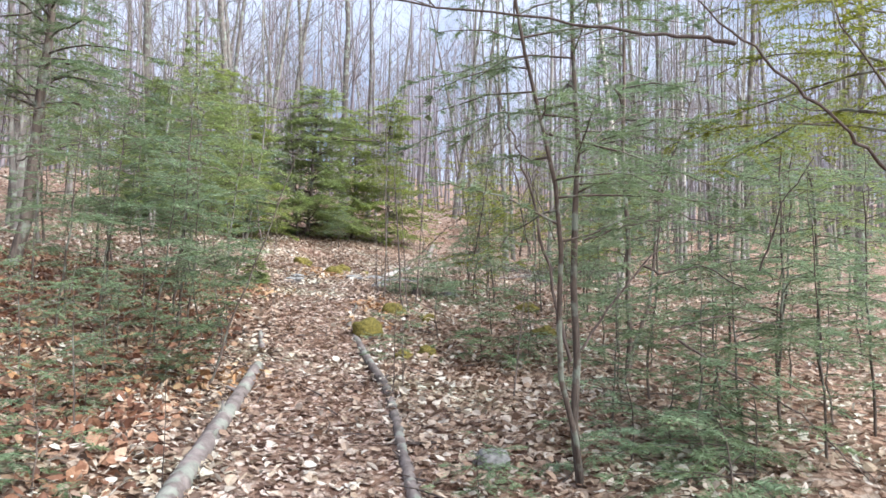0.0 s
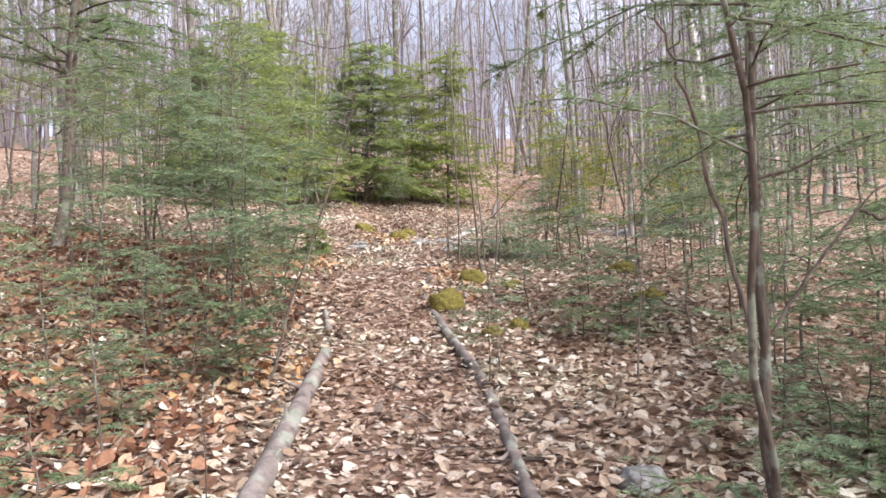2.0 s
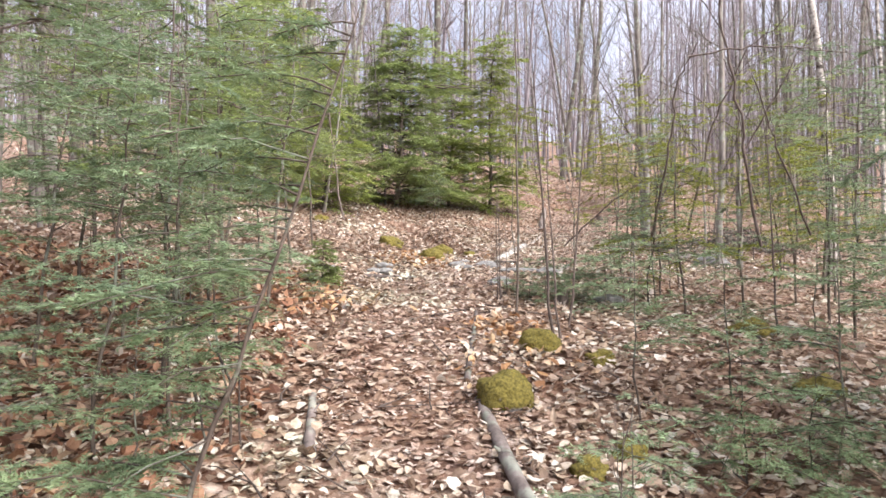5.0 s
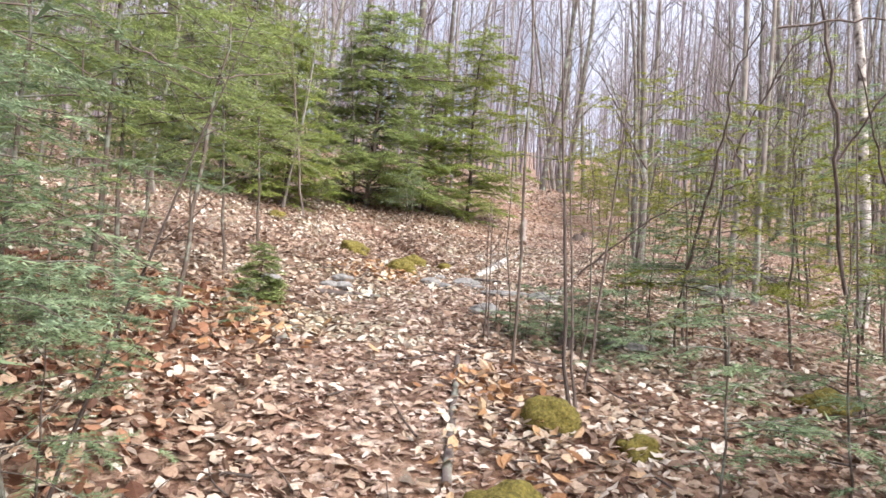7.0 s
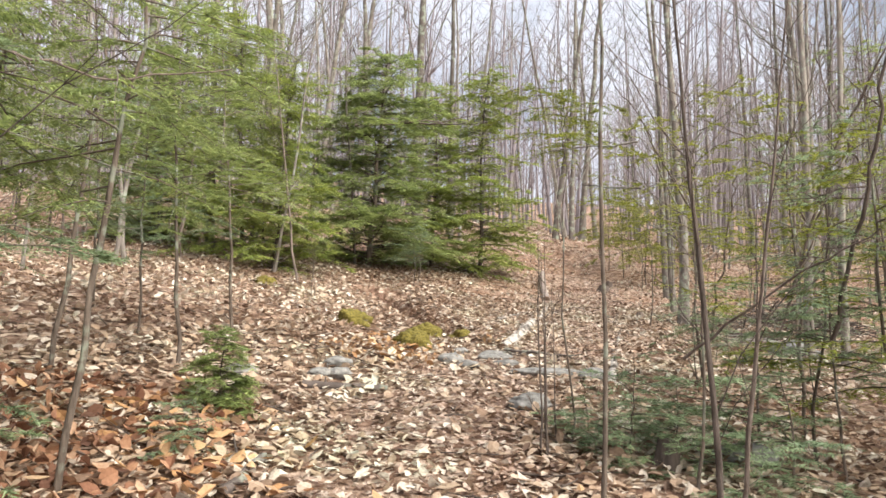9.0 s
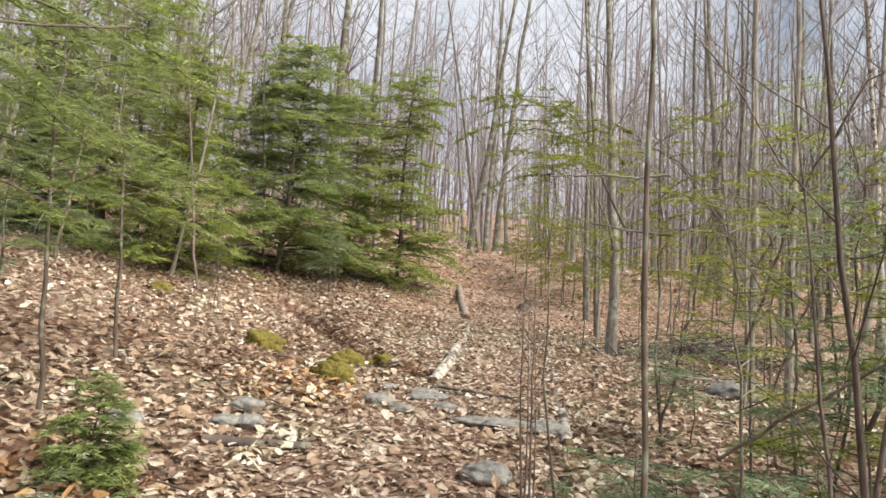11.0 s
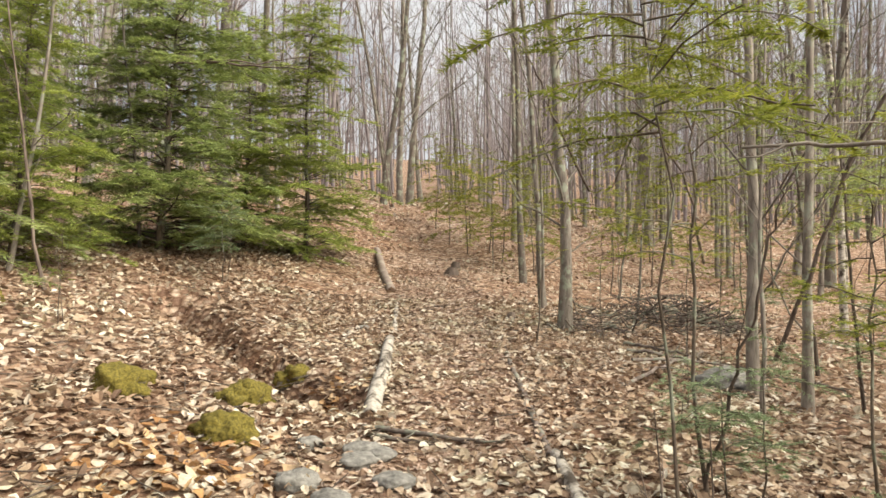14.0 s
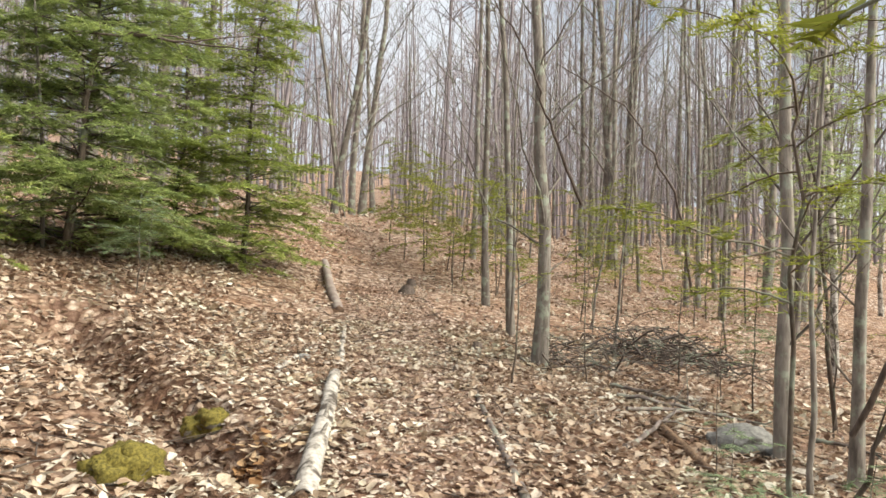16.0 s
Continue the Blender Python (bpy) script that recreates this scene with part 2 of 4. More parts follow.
def land(x, y):
    """The height of the ground: a climbing trail, a bank on one side, a gentle fall on the other, a small gully."""
    x, y = np.asarray(x, float), np.asarray(y, float)
    g, d = np.interp(y, KY, KZ), x - np.interp(y, CY, CX)
    left, right = np.maximum(0, -d - 0.9), np.maximum(0, d - 0.8)
    g = g + 0.13 * np.minimum(left, 5) + 0.07 * np.clip(left - 5, 0, 40) - 0.06 * np.minimum(right, 6)
    ax, ay, bx, by = 0.9, 15.9, -0.5, 19.5
    s = np.clip(((x - ax) * (bx - ax) + (y - ay) * (by - ay)) / ((bx - ax) ** 2 + (by - ay) ** 2), 0, 1)
    return g - 0.5 * np.exp(-(np.hypot(x - ax - s * (bx - ax), y - ay - s * (by - ay)) / 0.28) ** 2)


def bumps(x, y):
    """Fine unevenness, smaller on the trodden trail."""
    d = np.abs(x - np.interp(y, CY, CX))
    w = 0.25 + 0.75 * np.clip((d - 0.5) / 0.8, 0, 1)
    b = np.sin(2.1 * x + 0.7 * y) * np.sin(1.7 * y - 0.9 * x) + 0.6 * np.sin(5.3 * x + 1.1) * np.sin(4.7 * y + 2.0 * x) + 0.35 * np.sin(11 * x + 3 * y) * np.sin(9 * y - 5 * x)
    return 0.022 * w * b


def ground_sheet():
    xs = np.r_[np.linspace(-400, -30, 20), np.linspace(-28, -6, 24), np.linspace(-5.8, 7, 95), np.linspace(7.4, 30, 40), np.linspace(34, 400, 20)]
    ys = np.r_[np.linspace(-300, -12, 16), np.linspace(-10, 2, 14), np.linspace(2.2, 30, 190), np.linspace(31, 60, 40), np.linspace(64, 600, 30)]
    x, y = np.meshgrid(xs, ys, indexing="ij")
    z = land(np.clip(x, -60, 60), np.clip(y, -60, 320)) + bumps(x, y)
    n, m = x.shape
    i, j = np.meshgrid(np.arange(n - 1), np.arange(m - 1), indexing="ij")
    f = np.stack([i * m + j, (i + 1) * m + j, (i + 1) * m + j + 1, i * m + j + 1], -1).reshape(-1, 4)
    ob = new("ground", Geo().add(np.stack([x, y, z], -1).reshape(-1, 3), f).mesh("ground", M_SOIL))
    return tagged(ob, "brown forest soil under decaying leaf litter", "ground", kind="structure")


ground_sheet()

LEAF_FORMS = []
for curl, fold, wide in ((0.25, 0.2, 0.3), (-0.3, 0.35, 0.36), (0.5, -0.2, 0.42), (0.1, 0.5, 0.26), (-0.15, -0.35, 0.45)):
    rows = [(-0.5, 0.0), (-0.18, wide), (0.2, wide * 0.9), (0.5, 0.0)]
    pts = []
    for u, w in rows:
        z = curl * (u * u - 0.1)
        pts += [(u, 0, z)] if w == 0 else [(u, -w, z + fold * w), (u + 0.04, 0, z), (u, w * 0.9, z + fold * w * 0.8)]
    LEAF_FORMS.append(np.array(pts))
LEAF_FACES = np.array([[0, 1, 2, -1], [0, 2, 3, -1], [1, 4, 5, 2], [2, 5, 6, 3], [4, 7, 5, -1], [5, 7, 6, -1]])


def scatter_leaves(name, x, y, size, tilt, material, label, rng, lift=0.03):
    n = len(x)
    form = np.stack(LEAF_FORMS)[rng.integers(0, len(LEAF_FORMS), n)]
    s = rng.uniform(0.6, 1.25, n) * size
    v = form * s[:, None, None]
    v[:, :, 1] *= rng.uniform(0.5, 1.15, n)[:, None]
    a, b, c = rng.uniform(0, 6.28, n), rng.normal(0, tilt, n), rng.normal(0, tilt, n)
    y1 = v[:, :, 1] * np.cos(b)[:, None] - v[:, :, 2] * np.sin(b)[:, None]
    z1 = v[:, :, 1] * np.sin(b)[:, None] + v[:, :, 2] * np.cos(b)[:, None]
    x1 = v[:, :, 0] * np.cos(c)[:, None] + z1 * np.sin(c)[:, None]
    z2 = -v[:, :, 0] * np.sin(c)[:, None] + z1 * np.cos(c)[:, None]
    px = x[:, None] + x1 * np.cos(a)[:, None] - y1 * np.sin(a)[:, None]
    py = y[:, None] + x1 * np.sin(a)[:, None] + y1 * np.cos(a)[:, None]
    pz = (land(x, y) + bumps(x, y) + rng.uniform(0.004, lift, n) - z2.min(1) * 0.5)[:, None] + z2
    f = (LEAF_FACES[None] + 8 * np.arange(n)[:, None, None]).reshape(-1, 4)
    f[np.tile(LEAF_FACES[:, 3] < 0, n), 3] = -1
    geo = Geo()
    geo.v, geo.f, geo.count = [np.stack([px, py, pz], -1).reshape(-1, 3)], [f], 8 * n
    return tagged(new(name, geo.mesh(name, material, False)), label, "leaf litter", kind="stuff")


def leaf_litter():
    rng = np.random.default_rng(11)

    def spread(n, y0, y1, x0, x1):
        y = rng.uniform(y0, y1, n)
        return np.interp(y, CY, CX) + rng.uniform(x0, x1, n), y

    def away(x, y, keep):
        d = np.abs(x - np.interp(y, CY, CX))
        ok = (d > 0.55) | (rng.uniform(0, 1, len(x)) < keep)
        return x[ok], y[ok]

    x, y = away(*spread(54000, 2.0, 21.0, -3.0, 3.2), 0.38)
    scatter_leaves("leaf_litter", x, y, 0.076, 0.3, M_LEAF, "curled tan and brown fallen leaves covering the trail sides", rng, 0.04)
    x, y = away(*spread(34000, 2.2, 34.0, -11, 11), 0.3)
    scatter_leaves("leaf_litter", x, y, 0.082, 0.45, M_LEAF, "dry fallen leaves over the forest floor", rng, 0.05)
    x, y = spread(9000, 30, 62, -22, 24)
    scatter_leaves("leaf_litter", x, y, 0.2, 0.35, M_LEAF, "distant dry leaves over the wooded slope", rng, 0.05)
    x, y = spread(19000, 2.2, 25, -0.75, 0.75)
    scatter_leaves("leaf_crumbs", x, y, 0.05, 0.28, M_CHIP, "broken trodden leaf crumbs on the trail", rng, 0.015)
    # Dark russet leaves spread far left also stand in for hemlock shade there.
    y = rng.uniform(2.6, 12, 16000)
    x = np.interp(y, CY, CX) - 0.85 - rng.gamma(1.6, 2.0, len(y))
    scatter_leaves("leaf_litter", x, y, 0.085, 0.5, M_LEAF_RUSSET_SHADED, "russet brown leaves on the bank, coloured dark for the hemlocks' shade", rng, 0.06)
    x, y = spread(10000, 12, 25, -7.5, -2.4)
    scatter_leaves("leaf_litter", x, y, 0.088, 0.35, M_LEAF, "dry fallen leaves on the bank beyond the gully", rng, 0.05)
    x, y = spread(11000, 3, 21, 2.8, 8.5)
    scatter_leaves("leaf_litter", x, y, 0.088, 0.35, M_LEAF, "dry fallen leaves among the saplings", rng, 0.05)
    x, y = spread(7000, 6, 32, -22, -8)
    scatter_leaves("leaf_litter", x, y, 0.13, 0.4, M_LEAF, "dry fallen leaves on the wooded bank", rng, 0.05)
    xs, ys = [], []
    for cx, cy, r, n in ((-0.22, 14.25, 0.3, 130), (0.91, 16.40, 0.12, 60), (-0.95, 6.63, 0.25, 90), (-1.43, 11.52, 0.35, 110), (0.58, 9.77, 0.2, 80), (0.59, 9.08, 0.3, 60), (-1.02, 10.60, 0.3, 70), (-1.55, 6.36, 0.4, 90), (-3.22, 7.69, 0.7, 130)):
        xs.append(cx + rng.normal(0, r, n))
        ys.append(cy + rng.normal(0, r, n))
    scatter_leaves("orange_leaves", np.concatenate(xs), np.concatenate(ys), 0.095, 0.4, M_LEAF_ORANGE, "fresh orange fallen leaves gathered in hollows", rng, 0.07)


leaf_litter()


# ---- kinds of things ----
def needles(axis, rng, geo, step, reach, leaf, side_tilt=0.15, wide=0.11):
    """Flat sprays of needle leaflets along one branch line."""
    axis = np.asarray(axis)
    seg = np.linalg.norm(np.diff(axis, axis=0), axis=1)
    length = seg.sum()
    n = max(4, int(length / step))
    s = np.sort(rng.uniform(0.12, 1.0, n))
    at_s = np.stack([np.interp(s * length, np.r_[0, np.cumsum(seg)], axis[:, k]) for k in range(3)], -1)
    d = axis[-1] - axis[0]
    d /= np.linalg.norm(d)
    side = np.cross(d, (0, 0, 1.0))
    side /= np.linalg.norm(side) + 1e-9
    sign = np.where(rng.uniform(0, 1, n) < 0.5, -1.0, 1.0)[:, None]
    way = d * rng.uniform(0.4, 0.9, (n, 1)) + side * sign + np.array([0, 0, 1.0]) * rng.normal(-0.12, side_tilt, (n, 1))
    way /= np.linalg.norm(way, axis=1, keepdims=True)
    tl = reach * length * (1.1 - s) ** 0.7 * rng.uniform(0.55, 1.0, n) + leaf
    m = max(5, int(np.median(tl) / (leaf * 0.27)))
    u = (np.arange(m) + 0.5) / m
    base = at_s[:, None] + way[:, None] * (tl[:, None] * u)[..., None]
    base[..., 2] -= 0.12 * (tl[:, None] * u) ** 2
    perp = np.cross(way, (0, 0, 1.0))
    perp /= np.linalg.norm(perp, axis=1, keepdims=True) + 1e-9
    out = []
    for sg in (-1, 1):
        ld = way[:, None] * rng.uniform(0.35, 0.9, (n, m, 1)) + sg * perp[:, None] + rng.normal(0, 0.3, (n, m, 3))
        ld /= np.linalg.norm(ld, axis=2, keepdims=True)
        ll = (leaf * rng.uniform(0.6, 1.15, (n, m)) * (1.15 - 0.5 * u))[..., None]
        wd = np.cross(ld, rng.normal(0, 0.35, (n, m, 3)) + (0, 0, 1.0))
        wd /= np.linalg.norm(wd, axis=2, keepdims=True) + 1e-9
        out.append(np.stack([base + wd * ll * wide, base + ld * ll, base - wd * ll * wide], 2).reshape(-1, 3, 3))
    q = np.concatenate(out)
    geo.add(q.reshape(-1, 3), np.arange(3 * len(q)).reshape(-1, 3))


def hemlock(name, h, radius, seed, count, reach, low, material, label, leaf=0.04, step=0.05, lean=(0, 0), stems=1, power=0.75, sector=(0, 3.1416)):
    """A young hemlock: a thin crooked stem with flat drooping sprays."""
    rng = np.random.default_rng(seed)
    root = tagged(new(name), label, "hemlock")
    stem, wood, green = Geo(), Geo(), Geo()
    for k in range(stems):
        hh = h * (1 - 0.18 * k)
        top = (lean[0] + rng.normal(0, 0.03 * h) + (0.25 * h * (-1) ** k if k else 0), lean[1] + rng.normal(0, 0.03 * h), hh)
        line = bend((0, 0, -0.08), top, 12, rng, 0.012 * h ** 0.5)
        stem.tube(line, np.linspace(radius * (1 - 0.3 * k), radius * 0.18, 12), 7, True, 0.1, rng)
        for b in range(count // stems):
            f = low + (1 - low) * (b + rng.uniform(0, 1)) / (count // stems) * 0.98
            p = np.array([np.interp(f, np.linspace(0, 1, 12), line[:, c]) for c in range(3)])
            a = sector[0] + rng.uniform(-1, 1) * sector[1]
            ln = reach * (0.18 + 0.82 * (1 - (f - low) / (1 - low)) ** power) * rng.uniform(0.4, 1.25)
            rise = rng.uniform(-0.1, 0.55)
            tip = p + ln * np.array([math.cos(a), math.sin(a), rise])
            axis = bend(p, tip, 6, rng, 0.02 * ln, 0.28 * ln)
            wood.tube(axis, np.linspace(radius * 0.22 * (ln / reach) ** 0.5 + 0.002, 0.0015, 6), 4, False)
            needles(axis, rng, green, step, 0.42, leaf)
    part("trunk", stem, M_HEMBARK, root)
    tagged(part("branchwork", wood, M_HEMBARK, root), kind="stuff")
    part("crown", green, material, root, smooth=False)
    return root


def bare_tree(name, h, radius, seed, limbs, label, bark, low=0.3, twigs=4, lean=(0, 0), category="tree", spread=0.18, thick=0.26, sides=8, apart=False):
    """A leafless hardwood: tapering trunk, rising limbs, fine twigs."""
    rng = np.random.default_rng(seed)
    root = tagged(new(name), label, category)
    trunk, crown = Geo(), Geo()
    line = bend((0, 0, -0.15), (lean[0] + rng.normal(0, 0.012 * h), lean[1] + rng.normal(0, 0.012 * h), h), 14, rng, 0.0028 * h)
    r = radius * np.r_[1.5, 1.12, np.linspace(1.0, 0.14, 12)]
    trunk.tube(line, r, sides, True, 0.07, rng)
    for k in range(limbs):
        f = low + (0.97 - low) * (k + rng.uniform(0, 1)) / limbs
        p = np.array([np.interp(f, np.linspace(0, 1, 14), line[:, c]) for c in range(3)])
        a, ln = rng.uniform(0, 6.283), spread * h * (1.15 - f) ** 0.6 * rng.uniform(0.5, 1.15)
        up = rng.uniform(0.6, 1.7)
        tip = p + ln * np.array([math.cos(a), math.sin(a), up])
        axis = bend(p, tip, 7, rng, 0.035 * ln, -0.12 * ln)
        rl = max(0.003, thick * radius * (1.05 - f))
        if apart:
            crown = Geo()
        crown.tube(axis, np.linspace(rl, rl * 0.2, 7), 4, False)
        for w in range(twigs):
            q = axis[rng.integers(2, 7)]
            end = q + ln * rng.uniform(0.2, 0.5) * (0.55 * (tip - p) / ln + rng.normal(0, 0.5, 3) + np.array([0, 0, 0.25]))
            sub = bend(q, end, 4, rng, 0.025 * ln)
            crown.tube(sub, np.linspace(rl * 0.45, rl * 0.12, 4), 3, False)
        if apart:
            part("limb", crown, M_BARK_DARK, root)
    part("trunk", trunk, bark, root)
    if not apart:
        tagged(part("crown", crown, M_BARK, root), "bare grey branches", kind="stuff")
    return root


def lump(rx, ry, rz, seed, rough=0.16, detail=4):
    """A rounded, uneven stone sunk a little into the ground."""
    bm = bmesh.new()
    bmesh.ops.create_icosphere(bm, subdivisions=detail, radius=1)
    for v in bm.verts:
        n = noise.noise(v.co * 1.3 + Vector((seed * 3.1, 0, 0))) + 0.5 * noise.noise(v.co * 3.1 + Vector((0, seed * 2.3, 0))) + 0.25 * noise.noise(v.co * 7 + Vector((0, 0, seed)))
        n += 0.16 * noise.noise(v.co * 17 + Vector((seed, seed, 0)))
        v.co *= 1 + rough * n * 1.6
        v.co = Vector((v.co.x * rx, v.co.y * ry, v.co.z * rz))
    geo = Geo().add([v.co[:] for v in bm.verts], [[v.index for v in f.verts] for f in bm.faces])
    bm.free()
    return geo


def stone(name, x, y, rx, ry, rz, seed, material, label, category="rock", sink=0.35, turn=0.0, rough=0.16):
    ob = new(name, lump(rx, ry, rz, seed, rough).mesh(name, material))
    ob.matrix_world = at(x, y, turn, 1.0, rz * (1 - 2 * sink) * 0.9)
    return tagged(ob, label, category)


def log(name, x0, y0, x1, y1, radius, seed, label, bark, taper=0.75, lift=0.55, knots=3, ends=True):
    """A fallen stem lying along the ground, with its broken ends as parts."""
    rng = np.random.default_rng(seed)
    n = 16
    t = np.linspace(0, 1, n)
    x, y = x0 + (x1 - x0) * t, y0 + (y1 - y0) * t
    wob = np.cumsum(rng.normal(0, 0.07 * radius, n))
    wob -= t * wob[-1]
    d = np.array([y1 - y0, x0 - x1]) / math.hypot(x1 - x0, y1 - y0)
    x, y = x + wob * d[0], y + wob * d[1]
    z = np.polyval(np.polyfit(t, land(x, y), 1), t) + radius * lift
    line = np.stack([x, y, z], -1)
    mid = line.mean(0)
    root = tagged(new(name), label, "log")
    root.location = mid
    body = Geo().tube(line - mid, np.linspace(radius, radius * taper, n), 12, not ends, 0.09, rng)
    for k in range(knots):
        p = line[rng.integers(2, n - 2)] - mid
        a = rng.uniform(0.3, 2.8)
        out = np.array([d[0] * math.cos(a), d[1] * math.cos(a), math.sin(a)])
        body.tube([p, p + out * radius * 1.1, p + out * radius * rng.uniform(1.4, 2.4)], [radius * 0.32, radius * 0.25, radius * 0.12], 6)
    part("bark", body, bark, root)
    if ends:
        for a, b, r in ((0, 1, radius), (n - 1, n - 2, radius * taper)):
            w = (line[a] - line[b]) / np.linalg.norm(line[a] - line[b])
            c = line[a] - mid
            part("broken_end", Geo().tube([c - w * r * 0.3, c + w * r * 0.1, c + w * r * 0.02], [r * 0.9, r * 0.86, r * 0.3], 12, True, 0.15, rng), M_WOOD, root, "rotten broken wood end")
    return root


def stick(name, pts, r0, r1, seed, label, bark=None, category="stick", twigs=0):
    """A dead stick or dead limb along a few points, with twigs."""
    rng = np.random.default_rng(seed)
    pts = np.asarray(pts, float)
    t = np.linspace(0, 1, len(pts))
    u = np.linspace(0, 1, 5 * len(pts))
    line = np.stack([np.interp(u, t, pts[:, k]) for k in range(3)], -1)
    size = np.linalg.norm(pts[-1] - pts[0])
    line[1:-1] += rng.normal(0, 0.006 * size, (len(u) - 2, 3))
    geo = Geo().tube(line - pts[0], np.linspace(r0, r1, len(u)), 6, True, 0.08, rng)
    ob = new(name, geo.mesh(name, bark or M_BARK_DARK))
    ob.location = pts[0]
    for k in range(twigs):
        q = line[rng.integers(len(u) // 4, len(u) - 1)]
        e = q + size * rng.uniform(0.1, 0.28) * ((pts[-1] - pts[0]) / size + rng.normal(0, 0.5, 3))
        part("twig", Geo().tube(bend(q, e, 5, rng, 0.01 * size) - pts[0], np.linspace(r1 * 0.9, r1 * 0.3, 5), 4, False), bark or M_BARK_DARK, ob)
    return tagged(ob, label, category)


def on_land(x, y, lift=0.0):
    return (x, y, float(land(x, y)) + lift)


# ---- logs along the trail ----
log("fallen_log", -0.81, 3.3, -0.68, 7.08, 0.068, 1, "grey weathered log edging the trail, bark peeling", M_LOG, 0.8)
log("fallen_log", -0.69, 7.64, -0.79, 8.39, 0.035, 2, "pale barkless pole edging the leafy trail", M_LOG, 0.7, 0.6, 1)
log("fallen_log", 0.45, 3.5, 0.49, 5.97, 0.04, 3, "reddish grey log half sunk beside the trail", M_LOG, 0.9, 0.2)
log("fallen_log", 0.51, 6.05, 0.26, 8.36, 0.045, 4, "pale grey log edging the trail by the mossy rock", M_LOG, 0.75, 0.5)
log("fallen_log", 0.20, 8.62, 0.38, 10.30, 0.024, 5, "thin pale pole half buried in leaves", M_LOG, 0.8, 0.4, 0)
log("birch_log", 1.05, 15.27, 1.90, 18.03, 0.072, 6, "white birch log with dark bark scars edging the trail", M_BIRCH, 0.78, 0.7, 2)
log("birch_log", 2.12, 18.66, 2.69, 20.72, 0.035, 7, "short pale birch piece lying on the leaves", M_BIRCH, 0.8, 0.5, 1)
log("fallen_log", 2.91, 21.85, 3.73, 26.48, 0.085, 8, "sawn reddish grey log edging the trail uphill", M_LOG_PALE, 0.85, 0.45, 0)
log("fallen_log", 1.96, 14.17, 3.25, 17.95, 0.03, 9, "thin half-buried pole on the trail edge", M_LOG, 0.8, 0.1, 0)
log("birch_log", 1.58, 12.93, 1.98, 14.15, 0.045, 10, "short mossy birch log by the stone crossing", M_BIRCH, 0.8, 0.6, 1)
log("fallen_log", -0.82, 12.65, -0.19, 12.64, 0.035, 11, "grey dead pole lying among leaves", M_LOG, 0.7, 0.6, 1)
log("fallen_log", -0.86, 10.4, -0.78, 10.95, 0.03, 16, "short grey rotting branch piece on the leaves", M_LOG, 0.8, 0.6, 1)
log("fallen_log", 4.45, 16.67, 3.83, 15.22, 0.045, 12, "dark rotting branch lying on leaves", M_WOOD, 0.6, 0.6, 2)
log("birch_log", 1.38, 18.16, 1.93, 19.27, 0.03, 13, "bleached white branch piece on brown leaves", M_BIRCH, 1.3, 0.6, 0)
stick("fallen_branch", [on_land(0.94, 14.98, 0.03), on_land(1.29, 14.67, 0.04), on_land(1.63, 14.46, 0.03)], 0.022, 0.012, 14, "pale dead branch lying across the trail", M_LOG, "branch", 2)
stick("fallen_branch", [on_land(0.95, 14.84, 0.02), on_land(1.36, 14.44, 0.02)], 0.016, 0.01, 15, "thin dead branch lying across the trail", M_LOG, "branch", 1)

# ---- rocks and stones ----
stone("mossy_rock", 0.42, 8.30, 0.18, 0.17, 0.15, 1, M_MOSS, "round boulder covered in yellow-green moss beside the trail", sink=0.3)
stone("mossy_rock", 0.80, 9.30, 0.16, 0.13, 0.12, 2, M_MOSS, "low moss-covered rock among orange leaves", sink=0.3)
for k, (x, y, r) in enumerate((( 2.75, 9.98, 0.15), (1.21, 9.07, 0.1), (2.61, 8.67, 0.15), (0.02, 14.78, 0.17), (-0.66, 15.54, 0.17), (-2.13, 18.19, 0.15), (0.76, 17.06, 0.12), (-0.68, 15.64, 0.18), (0.67, 17.13, 0.12), (0.15, 15.53, 0.13), (-0.56, 15.76, 0.12), (0.24, 15.61, 0.14), (0.74, 7.46, 0.09), (1.00, 7.65, 0.09))):
    stone("mossy_rock", x, y, r * 1.1, r, r * 0.8, 20 + k, M_MOSS, "low rounded rock with yellow-green moss on leaf litter", sink=0.4, turn=40.0 * k, rough=0.3)
for k, (x, y, r, q) in enumerate(((0.38, 14.02, 0.1, 0.75), (0.53, 14.68, 0.075, 0.7), (0.77, 14.33, 0.12, 0.4), (0.93, 14.41, 0.09, 0.5), (0.90, 13.96, 0.11, 0.4), (0.52, 13.76, 0.09, 0.6), (-1.29, 12.71, 0.11, 0.5), (-0.74, 13.02, 0.085, 0.55), (-0.58, 13.07, 0.09, 0.6), (4.83, 16.04, 0.24, 0.55), (1.01, 4.45, 0.11, 0.6), (4.93, 15.89, 0.17, 0.5), (0.79, 12.13, 0.13, 0.55), (0.39, 14.04, 0.1, 0.6), (1.53, 13.25, 0.14, 0.5), (1.77, 18.80, 0.07, 0.7), (1.81, 11.15, 0.16, 0.5), (-0.62, 13.41, 0.12, 0.5))):
    stone("stone", x, y, r * 1.2, r, r * q, 50 + k, M_STONE, "grey rounded stone lying among dry leaves", "stone", 0.25, 25.0 * k)
stone("stepping_stone", 1.17, 13.40, 0.32, 0.15, 0.045, 81, M_STONE, "flat pale grey stepping stone on the trail", "stone", 0.15, -12, 0.1)
stone("stone_slab", 0.84, 14.50, 0.12, 0.09, 0.05, 82, M_STONE, "flat grey stone beside the log", "stone", 0.2, 10)


